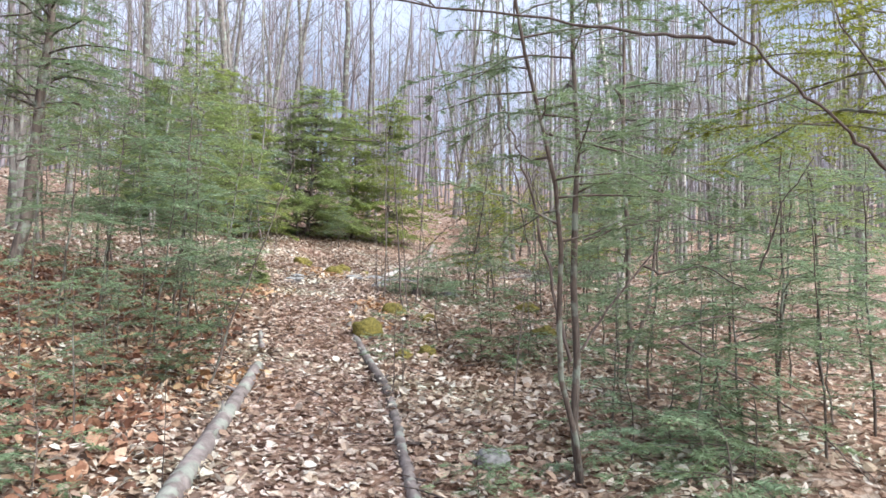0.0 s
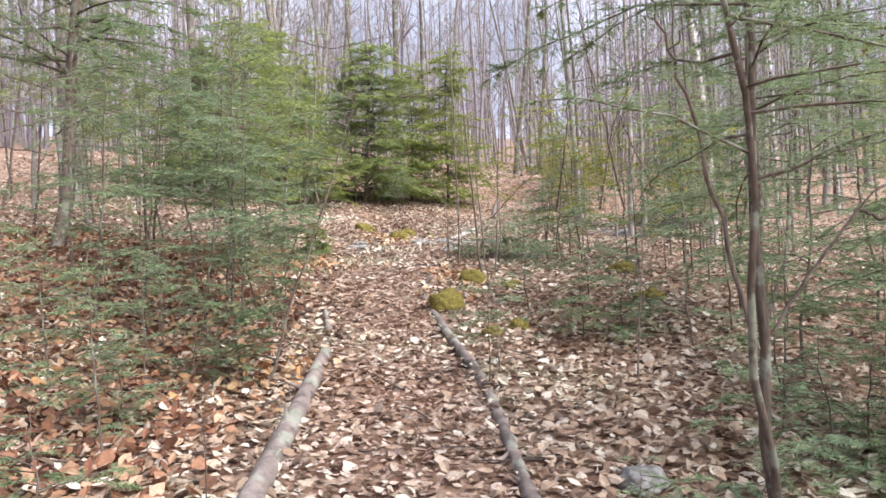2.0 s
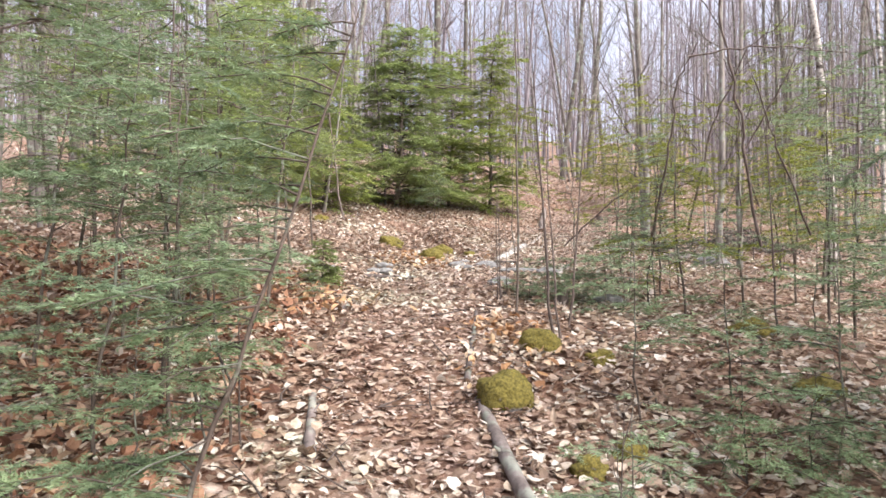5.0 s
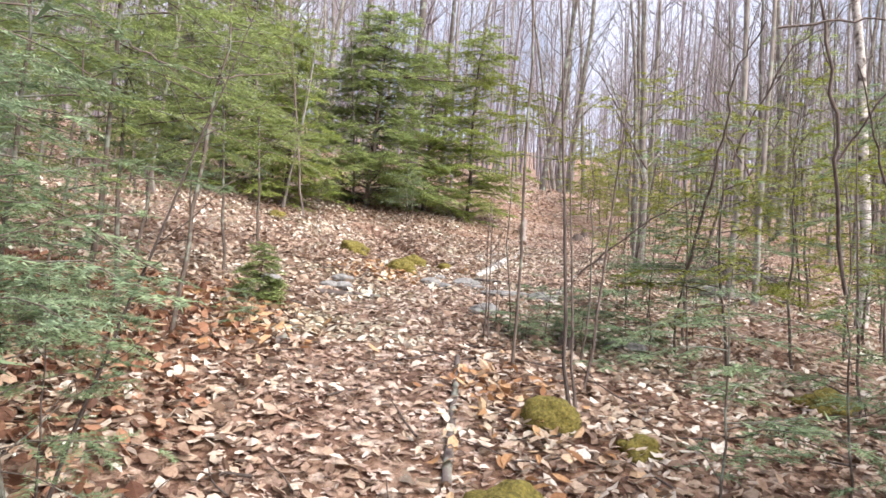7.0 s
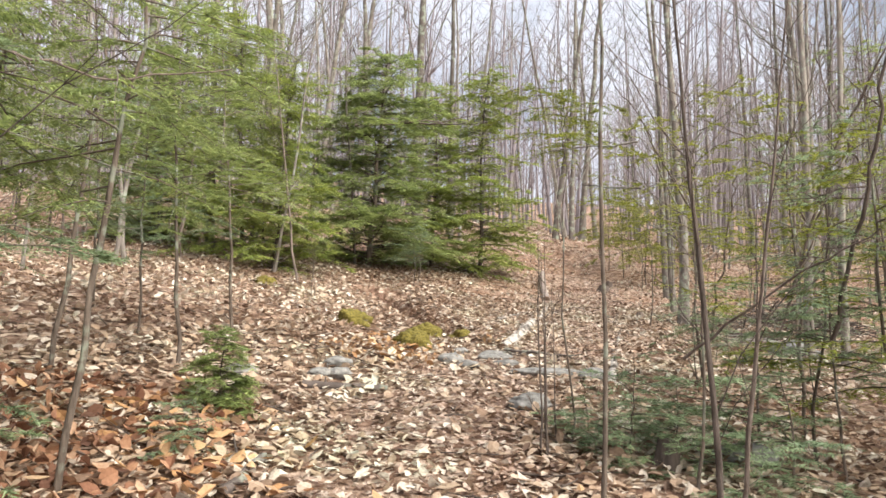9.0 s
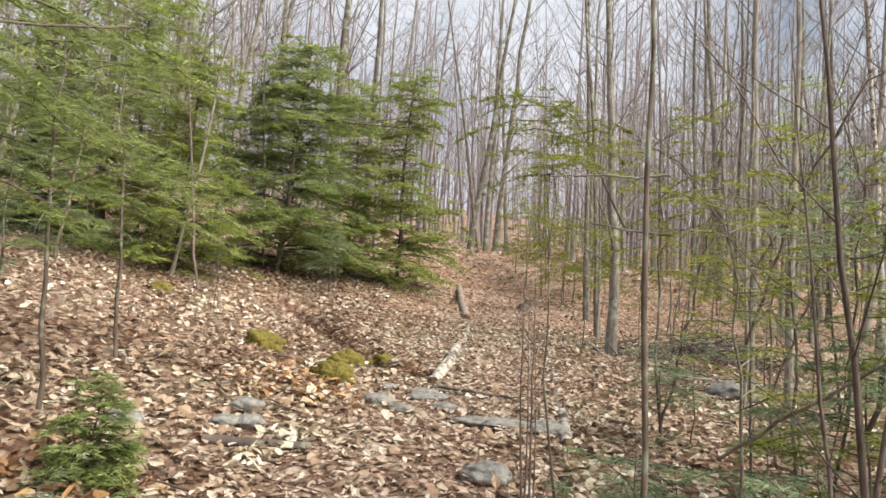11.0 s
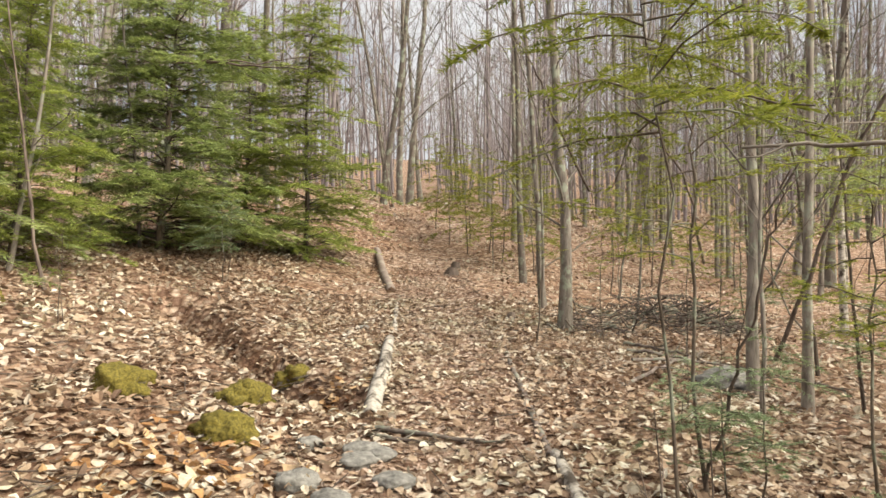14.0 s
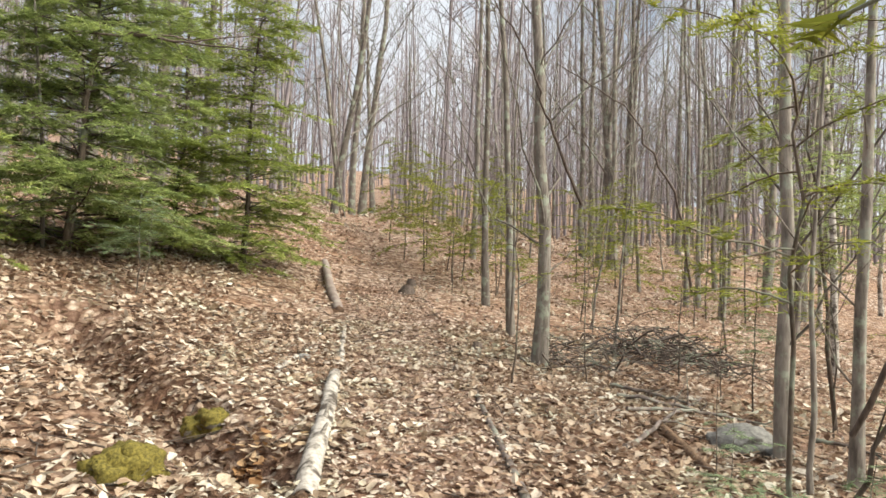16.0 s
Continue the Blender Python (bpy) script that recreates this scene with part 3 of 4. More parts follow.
def stump(x, y, r, h, seed, label):
    rng = np.random.default_rng(seed)
    root = tagged(new("tree_stump"), label, "stump")
    root.matrix_world = at(x, y)
    part("bark", Geo().tube([(0, 0, -0.1), (0, 0, 0.02), (0.01, 0, h * 0.6), (0.02, 0.01, h)], [r * 1.5, r * 1.2, r, r * 0.9], 12, False, 0.14, rng), M_BARK_DARK, root)
    part("broken_top", Geo().tube([(0.02, 0.01, h - 0.02), (0.02, 0.01, h), (0.02, 0.01, h - 0.01)], [r * 0.88, r * 0.85, r * 0.2], 12, True, 0.2, rng), M_WOOD, root, "rotten brown wood top")


stump(5.02, 24.66, 0.09, 0.14, 1, "small dark rotten stump beside the trail")
stump(4.07, 19.57, 0.06, 0.08, 2, "low rotten stump on the trail edge")
stump(1.26, 10.89, 0.06, 0.17, 3, "dark broken stump under low hemlock sprays")
stump(4.66, 23.84, 0.12, 0.12, 4, "small dark stump on the forest floor")

# ---- young hemlocks: forms, then the standing plants ----
FORMS = {
    "young": hemlock("hemlock_sapling", 2.6, 0.014, 101, 34, 0.9, 0.32, M_NEEDLE_BLUE, "slender young hemlock with soft blue-green sprays", 0.042, 0.045, power=0.6),
    "leggy": hemlock("hemlock_sapling", 3.6, 0.021, 102, 38, 1.2, 0.4, M_NEEDLE, "leggy young hemlock with a bare lower stem", 0.048, 0.052, power=0.55),
    "lime": hemlock("hemlock_sapling", 2.0, 0.011, 103, 22, 0.62, 0.48, M_NEEDLE_LIME, "thin young hemlock with yellow-green sprays", 0.032, 0.035, power=0.5),
    "bushy": hemlock("hemlock_sapling", 2.4, 0.014, 109, 36, 0.85, 0.25, M_NEEDLE_LIME, "bushy yellow-green young hemlock beside the trail", 0.06, 0.05, power=0.6),
    "shrub": hemlock("hemlock_seedling", 0.62, 0.007, 104, 22, 0.66, 0.12, M_NEEDLE_BLUE, "low hemlock seedling with flat spreading sprays", 0.04, 0.035),
    "tuft": hemlock("hemlock_seedling", 0.52, 0.008, 105, 70, 0.32, 0.03, M_NEEDLE, "dense green hemlock seedling on leaf litter", 0.05, 0.018),
    "sparse": hemlock("hemlock_tree", 5.0, 0.028, 106, 64, 1.15, 0.36, M_NEEDLE_BLUE, "thin two-stemmed hemlock with sparse lower branches", 0.034, 0.04, stems=2, power=0.5),
    "fan": hemlock("hemlock_sapling", 1.3, 0.009, 107, 20, 0.74, 0.35, M_NEEDLE_BLUE, "small hemlock sapling with fanned sprays", 0.045, 0.045),
}


def plant(form, x, y, size=1.0, turn=0.0, lean=0.0, tilt=0.0):
    ob = copy_thing(FORMS[form], at(x, y, turn, size, 0.0, tilt, lean))
    return tagged(ob, group="young hemlocks")


for k, (form, x, y, size, lean) in enumerate((
    # beside the first log
    ("young", -1.64, 8.12, 1.1, 3), ("young", -1.43, 7.71, 0.85, -3), ("young", -1.69, 7.39, 0.85, -2), ("young", -2.53, 8.39, 1.0, -5), ("young", -1.12, 7.68, 0.62, 8),
    ("fan", -1.57, 4.87, 0.85, 0), ("fan", -1.45, 7.18, 0.7, 2), ("shrub", -1.46, 3.98, 0.9, 0), ("shrub", -1.71, 5.49, 0.8, 0), ("fan", -2.12, 7.26, 0.8, 0),
    ("fan", -2.68, 7.91, 0.8, 0), ("shrub", -1.50, 6.28, 0.8, 0), ("shrub", -2.40, 5.25, 1.0, 0), ("young", -2.77, 9.52, 1.1, 0), ("young", -9.79, 26.25, 1.6, 0), ("leggy", -6.98, 18.12, 1.3, 0), ("leggy", -7.36, 22.26, 1.2, 0), ("leggy", -9.37, 19.47, 1.4, 0), ("leggy", -4.91, 13.20, 1.1, 0),
    # trail's other side near the start
    ("shrub", 1.56, 7.51, 1.0, 0), ("shrub", 1.93, 7.55, 0.9, 0), ("shrub", 2.39, 4.86, 1.1, 0), ("shrub", 2.72, 4.34, 1.2, 0), ("fan", 2.02, 5.07, 1.0, 0), ("fan", 4.30, 5.69, 1.2, 0),
    ("shrub", 0.80, 3.91, 0.55, 0), ("fan", 2.97, 7.58, 1.2, 0), ("fan", 0.61, 6.27, 0.62, 0), ("young", 3.41, 8.24, 1.3, 0), ("fan", 3.31, 9.98, 0.9, 0), ("young", 4.75, 8.13, 1.2, 0), ("leggy", 9.25, 11.81, 1.2, 0),
    ("fan", 3.55, 7.70, 1.0, 0), ("fan", 3.61, 6.49, 1.0, 0), ("fan", 4.91, 7.18, 1.2, 0), ("fan", 6.89, 8.51, 1.4, 0), ("shrub", 2.54, 4.66, 1.0, 0), ("young", 5.36, 10.99, 0.9, 0), ("young", 6.37, 9.53, 1.2, 0), ("young", 8.03, 9.91, 1.3, 0), ("young", 3.62, 9.45, 0.75, 0),
    ("fan", 1.21, 8.07, 0.9, 0), ("fan", 1.90, 8.43, 0.9, 0), ("fan", 2.10, 7.61, 1.0, 0), ("young", 2.23, 11.17, 0.8, 0), ("young", 3.66, 9.99, 1.0, 0), ("fan", 2.44, 7.16, 1.1, 0),
    ("fan", -1.84, 6.80, 0.7, 0), ("fan", -2.39, 6.10, 0.8, 0), ("fan", -1.85, 6.27, 0.7, 0), ("fan", -3.15, 6.82, 0.8, 0),
    # the bank after the mossy boulder
    ("young", -1.33, 7.91, 0.75, 13), ("leggy", -1.93, 10.07, 1.0, 4), ("leggy", -1.50, 10.31, 0.85, 3), ("leggy", -1.92, 10.38, 0.9, 0), ("leggy", -1.72, 12.60, 0.8, 4), ("leggy", -1.64, 13.97, 0.8, 2),
    ("young", -2.28, 13.34, 0.9, 0), ("leggy", -2.38, 12.09, 0.9, 2), ("shrub", -1.99, 9.75, 1.2, 0), ("tuft", -1.2, 11.8, 1.0, 0), ("shrub", -1.13, 11.02, 0.5, 0), ("young", -3.06, 14.32, 1.0, 2), ("leggy", -7.23, 20.51, 1.0, 0),
    # thin plants after the boulder, other side
    ("shrub", 0.96, 10.94, 0.6, 0), ("shrub", 1.49, 11.31, 0.75, 0), ("shrub", 1.85, 10.74, 1.1, 0), ("lime", 3.64, 17.84, 1.1, 0), ("lime", 6.90, 21.19, 1.1, 3), ("lime", 3.16, 12.85, 1.1, 0),
    ("shrub", 1.14, 11.05, 0.9, 0), ("shrub", 1.71, 10.89, 1.0, 0), ("shrub", 1.00, 11.44, 0.5, 0), ("lime", 10.64, 23.09, 1.3, 0), ("fan", 2.23, 10.91, 1.0, 0),
    ("lime", 4.73, 18.15, 0.9, 0), ("lime", 6.07, 18.28, 0.9, 0), ("young", 6.12, 17.19, 0.7, 0), ("lime", 6.14, 16.25, 1.0, 0), ("fan", 2.34, 13.00, 0.7, 0), ("fan", 2.78, 12.14, 0.7, 0), ("fan", 2.60, 13.13, 0.8, 0), ("fan", 5.58, 15.04, 0.9, 0),
    # round the stone crossing
    ("lime", 1.28, 10.56, 0.9, 0), ("lime", 2.6, 11.9, 1.2, 3), ("lime", 2.61, 13.5, 1.4, 0), ("bushy", 2.45, 10.75, 0.9, -4), ("leggy", 6.6, 16.6, 1.25, 0), ("bushy", 4.2, 12.0, 1.0, 0), ("bushy", 5.2, 13.2, 1.15, 0), ("lime", 3.3, 11.3, 1.3, 0), ("young", 3.9, 10.8, 1.1, 0), ("young", 2.9, 6.3, 1.0, 0), ("shrub", 2.1, 3.6, 1.2, 0), ("fan", 2.3, 4.2, 1.1, 0), ("fan", 3.0, 4.9, 1.3, 0), ("young", 3.4, 4.6, 0.8, 0), ("fan", 3.2, 5.8, 1.2, 0), ("shrub", 1.95, 4.5, 1.1, 0), ("young", 4.6, 5.6, 1.0, 0), ("fan", 2.4, 5.7, 0.9, 0), ("fan", 3.9, 4.3, 1.2, 0), ("young", 3.6, 5.4, 1.1, 0), ("young", 4.4, 6.6, 1.2, 0), ("leggy", 5.6, 7.6, 1.1, 0), ("young", -3.3, 8.6, 1.1, 0), ("leggy", -1.8, 8.7, 0.75, 4), ("young", -2.2, 8.9, 1.0, 0), ("young", -2.6, 7.4, 0.95, 3), ("young", -1.95, 9.5, 0.9, 0), ("leggy", -3.4, 11.2, 1.0, 0), ("lime", 5.76, 24.28, 1.0, 0), ("bushy", 5.95, 27.76, 1.2, 0), ("bushy", 6.8, 24.5, 1.1, 0), ("bushy", 8.2, 27.0, 1.3, 0), ("lime", 7.5, 22.5, 1.3, 0), ("bushy", 9.5, 24.0, 1.2, 0), ("lime", 9.0, 20.5, 1.3, 0), ("bushy", 11.5, 27.0, 1.3, 0), ("bushy", 5.98, 26.47, 1.1, 0), ("bushy", 6.28, 25.55, 1.1, 0), ("bushy", 6.30, 29.95, 1.2, 0), ("bushy", 7.41, 26.53, 1.0, 0), ("bushy", 6.72, 28.29, 1.1, 0),
    ("lime", 6.08, 17.61, 0.7, 0), ("fan", 3.12, 14.45, 0.5, 0), ("lime", 7.06, 24.95, 1.2, 0), ("leggy", 17.26, 25.16, 1.5, 0), ("leggy", 15.32, 23.02, 1.5, 0), ("fan", 0.14, 20.93, 1.0, 0), ("fan", 0.22, 21.26, 0.9, 0),
    # slope behind
    ("leggy", -2.81, 21.61, 1.3, 0), ("leggy", -2.26, 23.78, 1.1, 0), ("leggy", -3.79, 19.18, 1.3, 0), ("young", -3.07, 23.62, 1.3, 0),
)):
    plant(form, x, y, size, 67.0 * k, lean)
plant("sparse", 1.46, 4.11, 0.92, 47)
plant("sparse", 3.05, 7.2, 1.1, 200)
overhang = hemlock("hemlock_tree", 5.2, 0.04, 108, 56, 1.9, 0.34, M_NEEDLE_LIME, "hemlock with long green branches hanging over the trail", 0.036, 0.045)
overhang.matrix_world = at(2.75, 3.3, 10)
for k, line in enumerate(([(2.20, 2.56, 1.16), (1.75, 2.31, 1.31), (1.44, 2.24, 1.48), (1.15, 2.17, 1.64)], [(1.37, 2.25, 1.51), (1.17, 2.28, 1.54), (0.76, 2.34, 1.58), (0.13, 2.43, 1.66)])):
    stick("dead_branch", line, 0.008, 0.003, 30 + k, "dark bare branch reaching over the trail", None, "branch", 5)
for k, (x, y) in enumerate(((0, -40), (3, -40), (6, -40), (9, -40), (12, -40), (15, -40), (18, -40), (21, -40))):
    list(FORMS.values())[k].matrix_world = at(x - 9, y * 0.3 + 4, 30 * k)

leaning = hemlock("hemlock_sapling", 2.05, 0.012, 111, 46, 0.62, 0.1, M_NEEDLE_BLUE, "leaning dark-stemmed young hemlock with soft green sprays", 0.034, 0.026, lean=(0.8, -0.16), power=0.25, sector=(3.1, 1.2))
leaning.matrix_world = at(-1.07, 6.30)
lime_near = hemlock("hemlock_sapling", 2.2, 0.007, 112, 24, 0.52, 0.79, M_NEEDLE_LIME, "thin young hemlock with wide yellow-green sprays by the trail", 0.028, 0.028, lean=(0.06, 0.15), power=0.3)
lime_near.matrix_world = at(0.86, 11.31)

bank_hemlock = hemlock("hemlock_tree", 7.5, 0.09, 113, 84, 1.9, 0.3, M_NEEDLE_BLUE, "tall dark-trunked hemlock on the bank above the trail", 0.055, 0.065, power=0.4)
bank_hemlock.matrix_world = at(-4.24, 10.36)
for k, (h, a, ln) in enumerate(((0.9, 0.3, 1.1), (1.15, 2.9, 1.3), (1.4, -0.5, 1.2), (1.6, 3.5, 1.4), (1.75, 1.0, 1.2), (1.95, -2.4, 1.3), (2.1, 0.1, 1.2))):
    p = np.array([-4.24, 10.36, float(land(-4.24, 10.36)) + h])
    q = p + ln * np.array([math.cos(a), math.sin(a), 0.12])
    limb = stick("dead_limb", [p, (p + q) / 2 + (0, 0, 0.06), q], 0.012, 0.004, 200 + k, "bare dead lower limb", None, "", 4)
    limb.parent, limb.matrix_parent_inverse = bank_hemlock, bank_hemlock.matrix_world.inverted()

# ---- large hemlocks beyond the crossing ----
BIG = [
    hemlock("hemlock_tree", 4.9, 0.075, 201, 210, 2.0, 0.03, M_NEEDLE, "dense dark green hemlock standing beside the trail", 0.11, 0.075, power=0.42),
    hemlock("hemlock_tree", 5.3, 0.055, 202, 190, 1.55, 0.03, M_NEEDLE_SOFT, "bushy yellow-green hemlock standing beside the trail", 0.1, 0.07, power=0.45),
]
BIG[0].matrix_world = at(-0.83, 22.8, 20)
BIG[1].matrix_world = at(1.8, 24.3, 80)
for x, y, k, size, turn in ((-3.3, 22.0, 1, 1.0, 200), (-5.6, 23.5, 0, 0.95, 130), (-2.4, 20.2, 1, 0.74, 40), (0.6, 24.6, 1, 0.85, 300)):
    tagged(copy_thing(BIG[k], at(x, y, turn, size)), group="large hemlocks")
for k, line in enumerate(([(-2.20, 23.16, 5.89), (-1.14, 22.61, 5.83), (0.06, 22.01, 5.80), (1.57, 21.31, 5.78), ], [(-0.11, 22.07, 5.79), (0.47, 21.78, 5.70), (1.38, 21.39, 5.62)])):
    stick("dead_branch", line, 0.026, 0.007, 40 + k, "bare dark dead branch sticking out of the hemlock", None, "branch", 3)

# ---- thin leafless saplings and stems ----
THIN = [
    bare_tree("bare_sapling", 1.2, 0.007, 301, 6, "thin leafless sapling twig standing in leaf litter", M_BARK_DARK, 0.25, 2, category="sapling", sides=5, apart=True),
    bare_tree("bare_sapling", 3.4, 0.014, 302, 10, "slender crooked leafless sapling", M_BARK_DARK, 0.25, 4, (0.3, 0.1), "sapling", 0.3, sides=6, apart=True),
    bare_tree("bare_sapling", 5.0, 0.022, 303, 13, "tall thin leafless sapling with fine branches", M_BARK, 0.2, 4, (-0.2, 0.2), "sapling", 0.24, sides=6, apart=True),
]
for k, (v, x, y, size, lean) in enumerate((
    (1, -1.28, 7.96, 0.6, 14), (0, 0.52, 6.09, 0.75, 0), (0, 0.64, 6.42, 0.6, 3), (0, -1.05, 7.64, 0.9, 0), (0, -0.83, 3.94, 0.6, 0), (1, 1.57, 6.12, 0.5, 16), (1, 0.95, 9.39, 0.8, 0),
    (2, 6.69, 20.35, 0.9, -8), (1, 5.53, 13.41, 0.9, -10), (1, 5.59, 15.11, 1.1, -12), 
    (0, 0.65, 11.09, 1.0, 4), (0, 0.67, 11.02, 1.0, 0), (1, 1.13, 9.92, 0.7, 6), (2, 7.16, 21.67, 0.9, 12), (1, 2.96, 9.90, 0.7, 0), (1, 11.82, 24.03, 1.2, -5),
    (0, 0.70, 11.14, 0.9, 3), (0, 0.78, 11.26, 0.8, -2), (1, 2.18, 11.72, 0.55, 8), (1, 1.03, 9.61, 0.6, 0), 
    (0, -1.29, 17.28, 0.7, 5), (0, -1.36, 17.43, 0.8, 7), (2, 12.19, 23.96, 1.2, 0), (2, 5.02, 20.46, 1.1, 0), (1, 12.62, 23.70, 1.3, 0), (1, 6.63, 26.73, 0.9, 0), (1, 6.52, 25.65, 0.9, 0), (0, 3.78, 15.24, 0.7, 0),
    (2, 4.30, 14.94, 0.9, 2), (2, -6.10, 15.18, 1.1, 0), (1, -5.67, 12.79, 1.2, 0), (1, -7.43, 21.07, 1.2, 0), (2, -10.32, 26.66, 1.1, 0), (1, -3.44, 12.07, 1.0, 5), (2, -4.81, 16.41, 1.0, 5),
)):
    tagged(copy_thing(THIN[v], at(x, y, 83.0 * k, size, 0, 0, lean)), group="leafless saplings")
for k in range(3):
    THIN[k].matrix_world = at((-3.6, 4.9, 6.8)[k], (11.5, 12.4, 13.1)[k], 50 * k)
rng = np.random.default_rng(31)
for k in range(20):
    y, side = rng.uniform(22, 38), rng.choice((-1, 1, 1))
    x = np.interp(y, CY, CX) + side * rng.uniform(1.8, 9)
    if not (-7 < x < 3 and 18 < y < 28):
        tagged(copy_thing(THIN[1 + k % 2], at(x, y, rng.uniform(0, 360), rng.uniform(0.8, 1.5), 0, rng.normal(0, 4), rng.normal(0, 4))), group="leafless saplings")
for k in range(26):
    y = rng.uniform(9, 24)
    x = np.interp(y, CY, CX) - rng.uniform(4.2, 12)
    tagged(copy_thing(THIN[1 + k % 2], at(x, y, rng.uniform(0, 360), rng.uniform(0.9, 1.6), 0, rng.normal(0, 5), rng.normal(0, 5))), group="leafless saplings")
near_trunk = bare_tree("bare_sapling", 5.5, 0.01, 310, 9, "slim grey leafless tree beside the trail with level side branches", M_HEMBARK, 0.5, 4, (0.05, 0.1), "sapling", 0.25, apart=True)
near_trunk.matrix_world = at(0.72, 10.16)
for k, line in enumerate(([(1.04, 10.61, 2.39), (0.92, 10.71, 2.39), (0.82, 10.85, 2.42), (0.69, 11.00, 2.43)], [(1.06, 10.63, 2.16), (0.92, 10.73, 2.18), (0.82, 10.86, 2.22)])):
    limb = stick("side_branch", line, 0.006, 0.0025, 50 + k, "thin pale level side branch", M_BARK, "", 2)
    limb.parent, limb.matrix_parent_inverse = near_trunk, at(0.72, 10.16).inverted()
for k, line in enumerate(([(4.11, 17.39, 3.29), (3.58, 17.13, 3.91), (3.28, 16.99, 4.46), (2.84, 16.92, 4.96)], [(7.27, 19.40, 2.53), (6.59, 19.03, 3.93), (5.67, 18.80, 4.81), (4.62, 18.77, 5.19)], [(3.78, 14.24, 1.67), (3.85, 13.69, 2.94), (4.16, 13.13, 4.01), (4.63, 12.68, 4.46)])):
    stick("leaning_stem", line, (0.016, 0.02, 0.018)[k], 0.005, 60 + k, "thin bare bent stem arching among the saplings", None, "sapling", 7)

for k, (line, r) in enumerate((
    ([(1.45, 4.01, 0.99), (1.70, 3.96, 1.08), (2.04, 4.00, 1.15), (2.43, 4.05, 1.09)], 0.007), ([(1.45, 4.06, 0.35), (1.64, 4.01, 0.65), (1.83, 3.96, 0.90), (2.14, 4.00, 1.02)], 0.008),
    ([(1.84, 4.06, 0.85), (1.94, 4.05, 0.81), (2.26, 4.10, 0.86), (2.61, 4.16, 0.69)], 0.008), ([(1.39, 4.08, 0.28), (1.21, 4.05, 0.97), (1.08, 4.02, 1.46), (0.93, 4.02, 1.83)], 0.011),
    ([(2.06, 4.16, 0.48), (2.40, 4.10, 0.56), (2.81, 4.14, 0.49)], 0.007), ([(2.10, 4.16, 0.41), (2.61, 4.21, 0.13), (2.96, 4.17, -0.09), (3.28, 4.05, -0.44)], 0.009),
    ([(2.70, 4.23, 0.84), (2.84, 4.18, 1.28), (3.03, 4.12, 1.57)], 0.007), ([(1.49, 3.95, 1.57), (1.69, 4.01, 1.73), (2.04, 4.05, 1.83), (2.33, 4.10, 1.84)], 0.006),
    ([(2.16, 10.90, 1.40), (2.27, 10.68, 2.25), (2.31, 10.57, 2.87), (2.47, 10.45, 3.25)], 0.013), ([(1.99, 9.39, 2.79), (2.37, 9.26, 2.83), (2.73, 9.13, 2.79), (3.03, 9.01, 2.72)], 0.008),
    ([(2.61, 9.76, 2.13), (2.76, 9.54, 2.52), (2.96, 9.31, 3.03)], 0.009), ([(2.80, 9.90, 1.31), (2.52, 9.66, 2.30), (2.30, 9.53, 3.14), (2.14, 9.30, 3.68)], 0.014), ([(3.22, 9.88, 1.41), (2.83, 9.66, 2.12), (2.57, 9.54, 2.68)], 0.01),
    ([(2.58, 13.55, 0.91), (2.62, 13.25, 1.80), (2.65, 13.08, 2.37), (2.67, 12.93, 2.78)], 0.012), ([(2.51, 12.08, 1.43), (2.65, 11.91, 2.04), (2.73, 11.75, 2.45), (2.92, 11.58, 2.98)], 0.009), ([(2.89, 11.55, 2.41), (2.68, 11.52, 2.73), (2.49, 11.48, 3.23)], 0.008),
    ([(1.23, 10.56, 1.33), (1.56, 10.19, 1.70), (1.78, 9.91, 1.88)], 0.008),
    ([(-3.15, 6.58, 1.65), (-3.06, 6.97, 1.88), (-2.82, 7.37, 2.08), (-2.17, 7.57, 2.31)], 0.008), ([(-3.20, 6.57, 1.85), (-3.10, 6.97, 2.09), (-2.92, 7.37, 2.29)], 0.007), ([(-0.87, 7.27, 2.66), (-0.57, 7.27, 2.57), (-0.12, 7.24, 2.66)], 0.006), ([(-1.68, 9.39, 2.43), (-1.46, 9.58, 2.35), (-1.24, 9.87, 2.35), (-0.81, 10.03, 2.47)], 0.007),
)):
    stick("dead_branch", line, r, r * 0.4, 120 + k, "thin dark crooked dead branch among the saplings", None, "branch", 4)

# ---- standing hardwoods ----
TREES = [
    bare_tree("bare_tree", 16, 0.085, 401, 24, "tall straight leafless hardwood with grey bark", M_BARK, 0.07, 6),
    bare_tree("bare_tree", 14, 0.065, 402, 22, "slim leafless hardwood with grey bark", M_BARK, 0.06, 6, (0.8, 0.3)),
    bare_tree("bare_tree", 18, 0.12, 403, 24, "tall leafless hardwood with lichen-grey bark", M_BARK, 0.1, 6, (-0.6, 0.4)),
    bare_tree("bare_tree", 11, 0.05, 404, 22, "thin leafless hardwood with many fine branches", M_BARK, 0.08, 6, (-0.5, 0)),
]
BIRCH = bare_tree("birch_tree", 15, 0.062, 405, 12, "white birch tree with dark scarred bark", M_BIRCH, 0.35, 5, (0.1, 0.1), "birch", apart=True)
